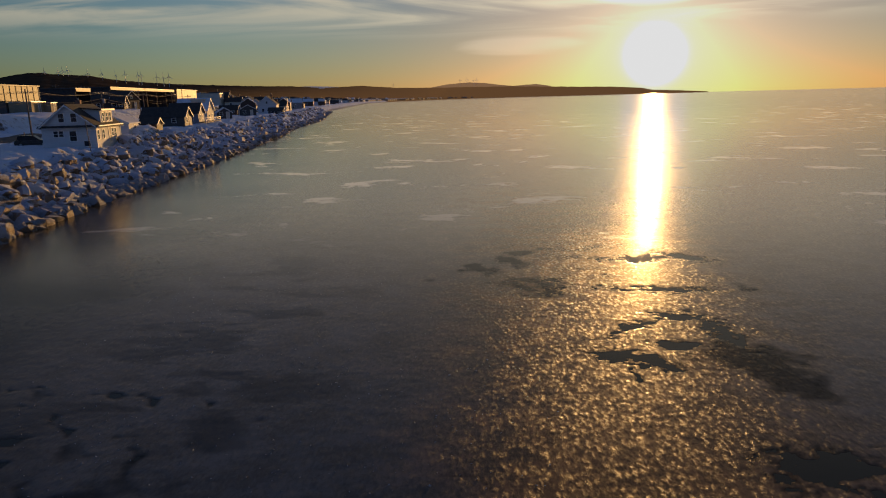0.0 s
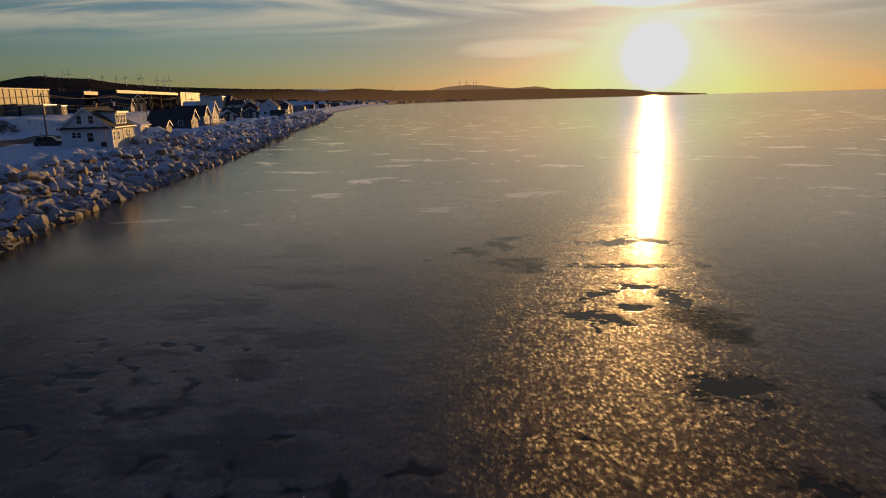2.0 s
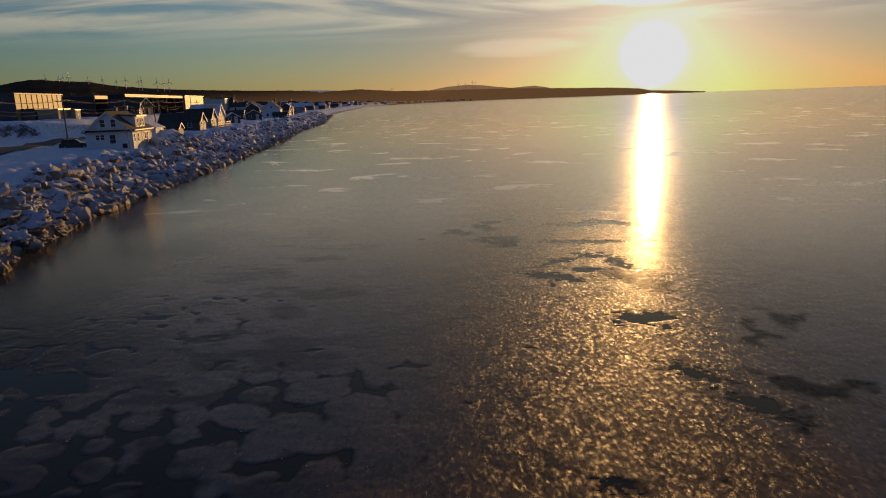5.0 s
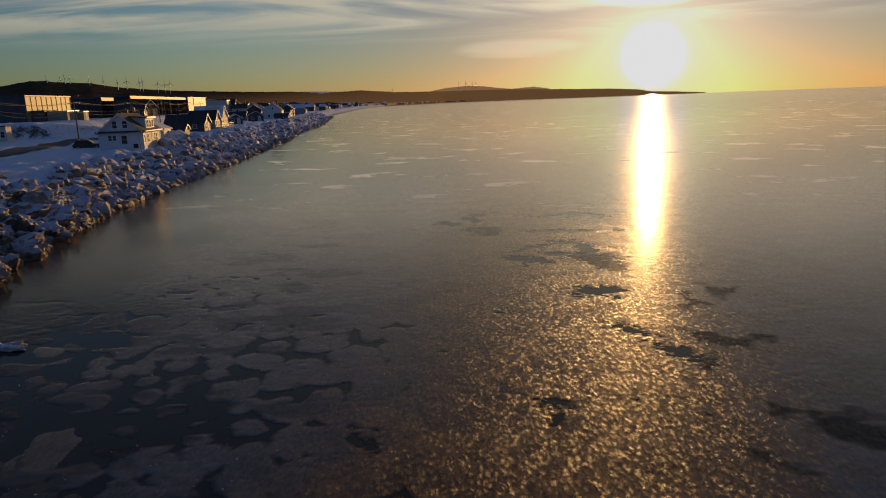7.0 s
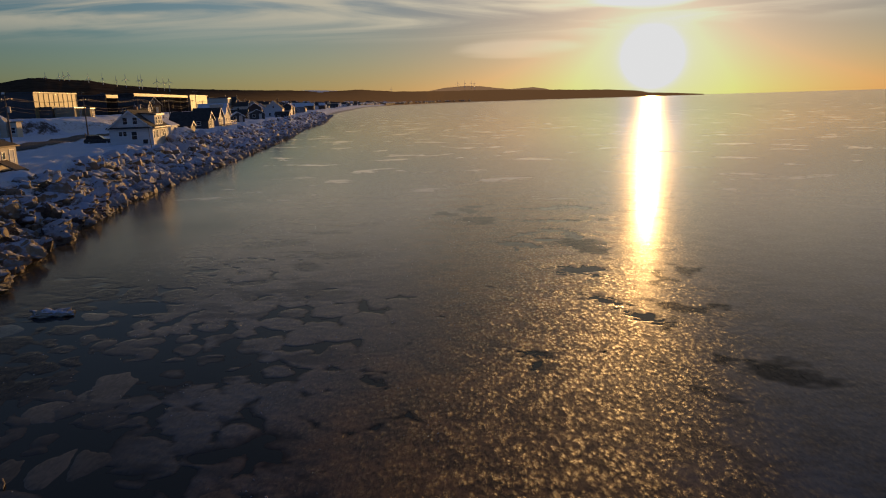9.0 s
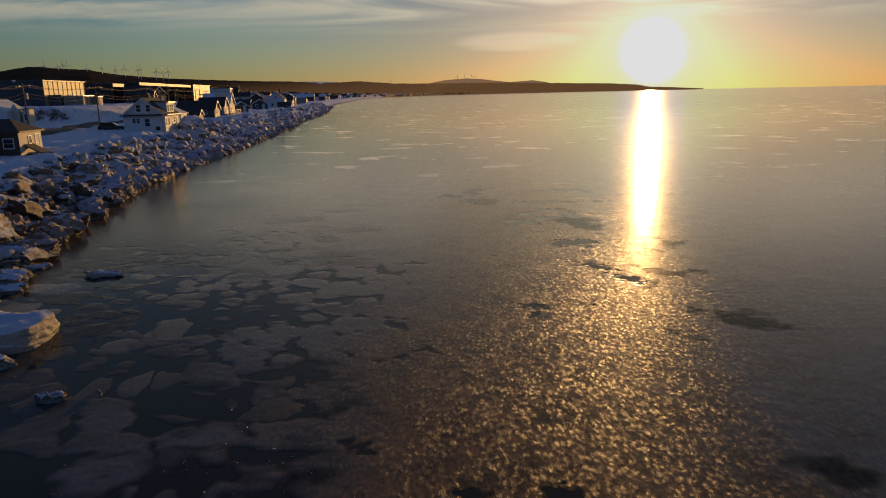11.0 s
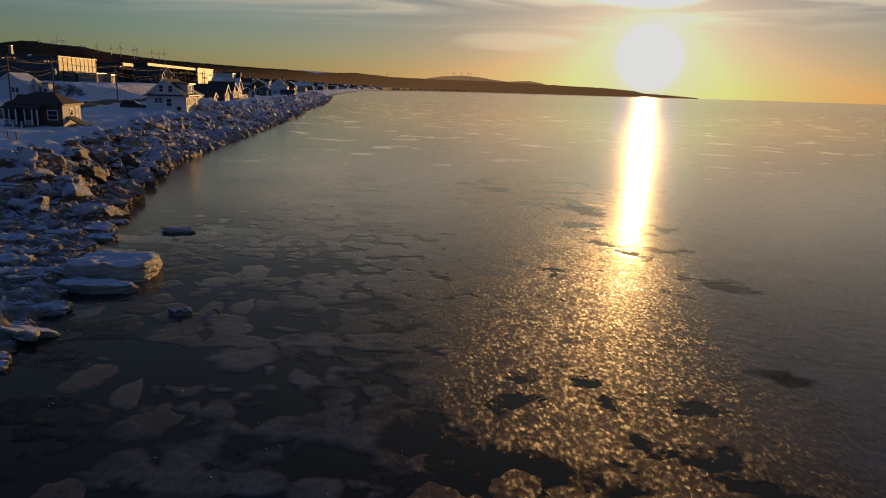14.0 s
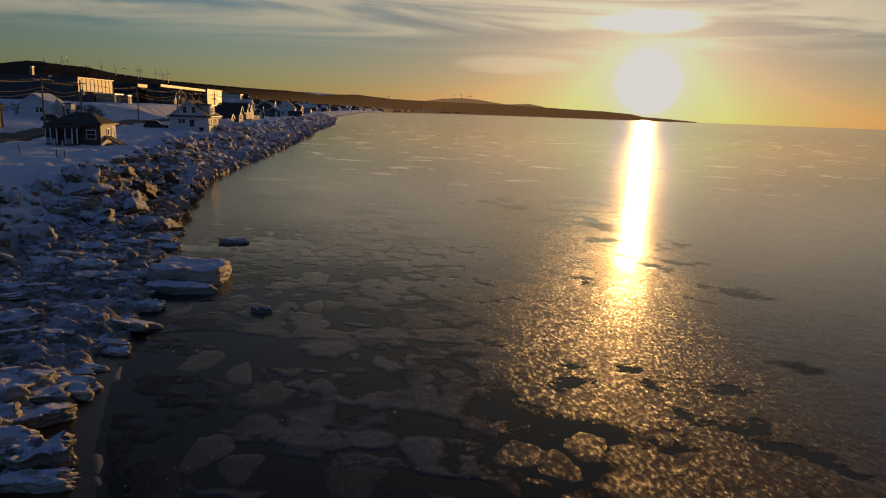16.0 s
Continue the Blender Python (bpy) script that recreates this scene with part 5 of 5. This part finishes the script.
def factory():
    f = empty("factory", pose(-111.0, 154, 9.2, 0, 0, 8), "large dark metal factory with a pale ribbed sunlit end wall", "factory")
    # local x points to the sea, y along the lit wall
    part("wall", boxes((-95, 0, -12.5, 10.9, -3, 4.9)), M_DKPANEL, f)
    part("roof", boxes((-95.3, 0.35, -12.8, 11.2, 4.9, 5.15)), M_DKPANEL, f)
    for i in range(9):
        y = -12.4 + i * 2.58
        part("panel", boxes((0.02, 0.14, y, y + 2.48, -2.0, 4.85)), M_PANEL, f)
        part("rib", boxes((0.02, 0.24, y + 2.48, y + 2.58, -2.0, 4.85)), M_PANEL, f)
    opening(f, "E", 0.14, -2.0, -0.5, 1.1, 2.2, "door", M_DKPANEL)
    for i in range(9):
        part("girt", boxes((-95, 0, -12.60, -12.5, -2.6 + i * 0.85, -2.5 + i * 0.85)), M_DKPANEL, f)
    part("floodlight", boxes((-6.9, -6.3, -13.1, -12.6, 4.75, 5.2)), M_TRIM, f, "white floodlight on the roof edge")
    # added box placed to fit the view, for the sunlit end of a building beyond
    t = empty("vent_stack", pose(-122.0, 142.5, 14.2, 0, 0, 8), "narrow pale box on a factory roof, standing in for a sunlit building end", "vent stack")
    part("shaft", boxes((-0.35, 0.35, -0.5, 0.5, -0.3, 2.3)), M_PANEL, t)
    part("cap", boxes((-0.42, 0.42, -0.57, 0.57, 2.3, 2.42)), M_STEEL, t)
    for x, y, sx, sy, z1, lab in ((-104.0, 147.7, 4.8, 6.3, 2.25, "flat-roofed pale concrete pump house on the terrace"), (-101.5, 151.6, 2.0, 2.8, 2.0, "small pale metal container beside a pump house")):
        b = empty("pump_house", pose(x, y, 8.0, 0, 0, 8), lab, "outbuilding")
        part("wall", boxes((-sx / 2, sx / 2, -sy / 2, sy / 2, -2.5, z1)), M_SHEET, b)
        part("roof", boxes((-sx / 2 - 0.15, sx / 2 + 0.15, -sy / 2 - 0.15, sy / 2 + 0.15, z1, z1 + 0.16)), M_STEEL, b)
        opening(b, "E", sx / 2, 0.3, 0.0, 0.9, 1.9, "door", M_GREY)
    low = empty("loading_shed", pose(-112.6, 146.0, 8.0, 0, 0, 8), "long low dark loading shed in front of a factory", "outbuilding")
    part("wall", boxes((-5, 6.0, -3.0, 3.0, -3.2, 2.5)), M_DKPANEL, low)
    part("roof", boxes((-5.2, 6.2, -3.2, 3.2, 2.5, 2.65)), M_ROOF, low)
    m = empty("warehouse", pose(-134, 298, 8.5, 0, 0, 10), "long dark warehouse with a pale sunlit end and roof fascia", "warehouse")
    part("wall", boxes((-60, 0, -17, 17, -3, 6.4)), M_DKPANEL, m)
    part("roof", boxes((-60.4, 0.4, -17.4, 17.4, 6.4, 6.7)), M_DKPANEL, m)
    for i in range(8):
        part("panel", boxes((0.02, 0.14, -16.9 + i * 4.2, -12.8 + i * 4.2, -3, 6.35)), M_PANEL, m)
    part("canopy", boxes((0.14, 1.8, -4, 6, 2.3, 2.6)), M_STEEL, m)
    for i in range(3):
        opening(m, "E", 0.14, -10 + i * 9.0, -2.4, 2.6, 2.9, "door", M_GREY, cross=False)
    # open front and cross walls are added to keep the wall below the strip dark
    for y0, y1, z1, lab in ((-90.0, -18.0, 6.2, "long dark hall with a pale sunlit eaves strip, front left open for shade"), (-116.0, -106.0, 5.4, "short dark hall with a pale eaves strip, front left open for shade")):
        k = empty("storage_shed", pose(-134, 298, 8.5, 0, 0, 10), lab, "warehouse")
        part("back_wall", boxes((-12.3, -12, y0, y1, -3, z1)), M_ROOF, k)
        bays = max(1, round((y1 - y0) / 12))
        for i in range(bays + 1):
            y = y0 + (y1 - y0) * i / bays
            part("shade_wall", boxes((-12, -0.7, y - 0.12, y + 0.12, -3, z1)), M_ROOF, k)
        part("roof", boxes((-12.6, -0.45, y0 - 0.3, y1 + 0.3, z1, z1 + 0.2)), M_DKPANEL, k)
        part("eaves_strip", boxes((-0.58, -0.45, y0, y1, z1 - 0.75, z1 - 0.02)), M_PANEL, k, "pale sunlit metal strip")
    n = empty("office_block", pose(-146, 350, 9.0, 0, 0, 10), "flat-roofed cream block on the terrace", "building")
    part("wall", boxes((-7, 7, -6, 6, -3, 4.9)), M_CREAM, n)
    part("roof", boxes((-7.2, 7.2, -6.2, 6.2, 4.9, 5.1)), M_STEEL, n)
    for i in range(4):
        opening(n, "E", 7, -4 + i * 2.6, 1.5, 1.3, 1.3)


factory()

# ---- village farther along the coast ----


def village():
    rng = random.Random(7)
    walls = (M_BROWN, M_SLATE, M_GREY, M_CREAM, M_WHITE, M_BROWN, M_SLATE, M_GREY, M_BROWN, M_CREAM)
    words = ("brown", "dark grey", "grey", "cream", "white", "brown", "dark grey", "grey", "brown", "cream")
    kinds = []
    for i in range(10):
        wall = walls[i]
        roof = M_SNOWROOF if i in (2, 8) else M_ROOF
        w, l = rng.uniform(6, 8), rng.uniform(7, 10)
        eave, ridge = (2.8, 4.9) if i % 2 else (4.2, 6.6)
        h = empty("house", Matrix(), f"{words[i]} village house with a {'snowy' if roof is M_SNOWROOF else 'dark'} gabled roof", "house", "village houses")
        house_body(h, w, l, eave, ridge, wall)
        gable_roof(h, w, l, eave, ridge, roof, 0.35)
        for side, at, u in (("S", l / 2, -1.5), ("S", l / 2, 1.5), ("E", w / 2, -2), ("E", w / 2, 2), ("N", l / 2, 0), ("W", w / 2, 1)):
            opening(h, side, at, u, 0.9, 1.0, 1.2)
        if i % 3 == 0:
            chimney(h, 1.2, 1.0, ridge - 1.0, ridge + 1.0)
        kinds.append(h)
    used = set()
    n = 0
    for row in range(270):
        y = 325 + (row / 270) ** 1.7 * 2500 + rng.uniform(-6, 6)
        d = (18 + 110 * rng.random() ** 1.5) * (1 + min(y, 900) / 2200)
        x = float(shore(y)) - d
        if -150 < x < -85 and 262 < y < 345:
            continue
        turn = math.degrees(math.atan2(-(float(shore(y + 5)) - float(shore(y))), 5)) + rng.choice((0, 90)) + rng.uniform(-8, 8)
        m = place(x, y, turn)
        k = rng.randrange(10)
        if k in used:
            copy_thing(kinds[k], m)
        else:
            kinds[k].matrix_basis = m
            used.add(k)
        n += 1
    for k in range(10):
        if k not in used:
            kinds[k].matrix_basis = place(-230 - 12 * k, 520 + 15 * k, 20)
    # added pale sheds stand in for sunlit houses where the coast curves round the bay
    az, HX, HY, HZ = HILL[0]
    shed = empty("shed", Matrix(), "long pale shed on the far shore, standing in for sunlit houses", "shed", "far sheds")
    house_body(shed, 8, 13, 3.6, 5.6, M_SHEET)
    gable_roof(shed, 8, 13, 3.6, 5.6, M_SNOWROOF, 0.4)
    part("door", boxes((4.0, 4.06, -1.5, 1.5, 0, 2.9)), M_GREY, shed)
    for n in range(90):
        i = int(np.argmin(np.abs(az - (-10.5 + 9.0 * rng.random() ** 1.3))))
        k = rng.choice((1, 1, 2, 3, 5, 7))
        # turned so that the long wall catches the low sun towards the camera
        m = pose(float(HX[i, k]), float(HY[i, k]), float(HZ[i, k]) + 0.4, 0, 0, rng.uniform(-8, -2))
        if n:
            copy_thing(shed, m)
        else:
            shed.matrix_basis = m
    # inland houses and sheds along the terrace
    for _ in range(30):
        y = rng.uniform(380, 1000)
        x = float(shore(y)) - rng.uniform(95, 260)
        if (-205 < x < -125 and 275 < y < 325):
            continue
        copy_thing(kinds[rng.randrange(10)], place(x, y, rng.uniform(0, 180)))


village()

# ---- poles and wires ----


def pole_at(x, y, h=8.0, lean=0.0):
    p = empty("utility_pole", pose(x, y, float(ground_z(x, y)) - 0.3, 0, lean, 10), "weathered wooden utility pole with a crossarm and insulators", "utility pole", "poles along the road")
    part("post", tube(bmesh.new(), (0, 0, 0), (0, 0, h + 0.3), 0.15, 0.10, 10), M_WOOD, p)
    arm = part("crossarm", boxes((-1.1, 1.1, -0.06, 0.06, h - 0.35, h - 0.22)), M_WOOD, p)
    for u in (-1.0, -0.45, 0.45, 1.0):
        part("insulator", tube(bmesh.new(), (u, 0, h - 0.22), (u, 0, h - 0.05), 0.05, 0.035, 7), M_STEEL, arm)
    return p


POLES = [(-60.5, 36), (-67.8, 63.5), (-71.3, 79.2), (-74.6, 105.3), (-80.4, 137), (-88.5, 170), (-97, 204), (-108, 240)]


def wire(a, b, sag, r=0.018):
    cu = bpy.data.curves.new("overhead_wire", "CURVE")
    cu.dimensions, cu.bevel_depth, cu.bevel_resolution = "3D", r, 0
    s = cu.splines.new("POLY")
    s.points.add(12)
    for i in range(13):
        k = i / 12
        p = Vector(a).lerp(Vector(b), k)
        s.points[i].co = (p.x, p.y, p.z - sag * 4 * k * (1 - k), 1)
    cu.materials.append(M_WIRE)
    tagged(new("overhead_wire", cu), "black overhead cable slung between wooden poles", "cable", "overhead wires")


def build_poles():
    tops = []
    for i, (x, y) in enumerate(POLES):
        p = pole_at(x, y, 7.8)
        if i in (2, 4):
            t = part("transformer", tube(bmesh.new(), (0.35, 0, 5.6), (0.35, 0, 6.5), 0.25, 0.25, 12), M_STEEL, p)
            part("bracket", boxes((0.05, 0.3, -0.05, 0.05, 6.0, 6.1)), M_STEEL, t)
        tops.append((x, y, float(ground_z(x, y)) + 7.5))
    for a, b in zip(tops, tops[1:]):
        for off, dz, sag in ((-1.0, 0.0, 0.6), (0.45, 0.0, 0.65), (1.0, 0.0, 0.7), (0.1, -1.2, 0.8), (0.1, -1.7, 0.9)):
            c, s = math.cos(radians(10)), math.sin(radians(10))
            wire((a[0] + off * c, a[1] + off * s, a[2] + dz), (b[0] + off * c, b[1] + off * s, b[2] + dz), sag)
    # a side line that climbs to the factory
    wire((-71.3, 79.2, tops[2][2] - 0.4), (-118, 118, 16.0), 1.2)
    for x, y, h in ((-118, 118, 8.0), (-100, 190, 8.0), (-150, 230, 9.0), (-160, 262, 9.0), (-120, 262, 9.0)):
        pole_at(x, y, h)


build_poles()

# ---- wind turbines ----


def turbine():
    t = empty("wind_turbine", Matrix(), "white three-bladed wind turbine on a wooded ridge", "wind turbine", "wind turbines on the ridge")
    part("tower", tube(bmesh.new(), (0, 0, -25), (0, 0, 50), 2.0, 1.2, 12), M_TURBINE, t)
    n = part("nacelle", boxes((-1.5, 1.5, -2.5, 4.0, 49.5, 52.5)), M_TURBINE, t)
    hub = part("hub", tube(bmesh.new(), (0, -2.5, 51), (0, -4.3, 51), 1.4, 0.7, 10), M_TURBINE, n)
    for k in range(3):
        bm = bmesh.new()
        a = radians(90 + 120 * k)
        d, s = Vector((math.cos(a), 0, math.sin(a))), Vector((-math.sin(a), 0, math.cos(a)))
        c = Vector((0, -3.4, 51))
        pts = [c + d * r + s * q + Vector((0, y, 0)) for r, q, y in ((1, -0.8, 0.3), (1, 0.8, 0.3), (7, 1.7, 0), (29, 0.35, 0), (29, -0.2, 0), (7, -0.7, 0))]
        lo = [bm.verts.new(p) for p in pts]
        hi = [bm.verts.new(p + Vector((0, -0.5, 0))) for p in pts]
        bm.faces.new(lo)
        bm.faces.new(hi[::-1])
        for i in range(6):
            bm.faces.new((lo[i], hi[i], hi[(i + 1) % 6], lo[(i + 1) % 6]))
        bmesh.ops.recalc_face_normals(bm, faces=bm.faces)
        part("blade", bm, M_TURBINE, n)
    return t


def build_turbines():
    first = turbine()
    rng = random.Random(3)
    rows = ((-0.660, 145.3), (-0.639, 143.8), (-0.632, 148), (-0.624, 149), (-0.594, 134.2), (-0.572, 132.7), (-0.551, 125), (-0.537, 128),
            (-0.517, 122.4), (-0.5125, 124), (-0.4895, 114.2), (-0.479, 111.3), (-0.471, 113), (-0.042, 76), (-0.032, 77), (-0.022, 76), (-0.018, 75), (-0.1385, 58))
    made = False
    for i, (slope, z) in enumerate(rows):
        if i < 13:
            y, k = 2300.0, 0.56
            z = 9 + (z - 9) * 2300 / 2600 - 51 * k
        else:
            y, k = 4650.0, 0.55
            z = 9 + (z - 9) * 4650 / 3780
        m = pose(slope * y, y, z, 0, 0, rng.uniform(-35, 35)) @ Matrix.Scale(k, 4)
        if not made:
            first.matrix_basis, made = m, True
        else:
            o = copy_thing(first, m)
            o.matrix_basis = m


build_turbines()

# ---- cars, stakes ----


def car(x, y, turn, label):
    c = empty("car", place(x, y, turn, -0.25), label, "car")
    body = bmesh.new()
    prism(body, [(-2.1, 0.3), (2.1, 0.3), (2.15, 0.7), (1.9, 0.85), (0.9, 0.95), (-2.0, 0.95), (-2.15, 0.7)], "y", -0.85, 0.85)
    part("body", body, M_CAR, c)
    part("cabin", prism(bmesh.new(), [(-1.9, 0.93), (0.95, 0.93), (0.3, 1.45), (-1.6, 1.48)], "y", -0.74, 0.74), M_GLASS, c)
    part("roof", prism(bmesh.new(), [(-1.65, 1.46), (0.32, 1.44), (0.2, 1.52), (-1.5, 1.54)], "y", -0.72, 0.72), M_CAR, c)
    for wx in (-1.35, 1.35):
        for wy in (-0.8, 0.8):
            w = part("wheel", tube(bmesh.new(), (wx, wy - 0.1, 0.31), (wx, wy + 0.1, 0.31), 0.32, 0.32, 16), M_RUBBER, c)
            part("rim", tube(bmesh.new(), (wx, wy - 0.11, 0.31), (wx, wy + 0.11, 0.31), 0.19, 0.19, 12), M_STEEL, w)
    for wy in (-0.6, 0.6):
        part("headlight", boxes((2.08, 2.17, wy - 0.18, wy + 0.18, 0.6, 0.75)), M_GLASS, c)


car(-62.5, 88.0, 20, "dark parked car beside a white house")
car(-84.5, 92.0, 15, "dark parked car on a snowy drive")


def stakes():
    for x, y, h in ((-42.3, 54.0, 1.2), (-47.0, 27.6, 0.9), (-43.2, 27.5, 0.8), (-42.6, 27.8, 0.9), (-48.3, 77.6, 3.9), (-71.0, 98.5, 1.1)):
        z = float(ground_z(x, y)) - 0.2
        ob = new("stake", mesh_of("stake", tube(bmesh.new(), (0, 0, 0), (0.02, 0, h + 0.2), 0.07 if h < 2 else 0.05, 0.06 if h < 2 else 0.04, 7), M_WOOD))
        ob.matrix_basis = pose(x, y, z, 3, -2, 0)
        tagged(ob, "wooden marker stake standing in the snow" if h < 2 else "thin mast standing in the snow", "stake", "marker stakes" if h < 2 else "")


stakes()
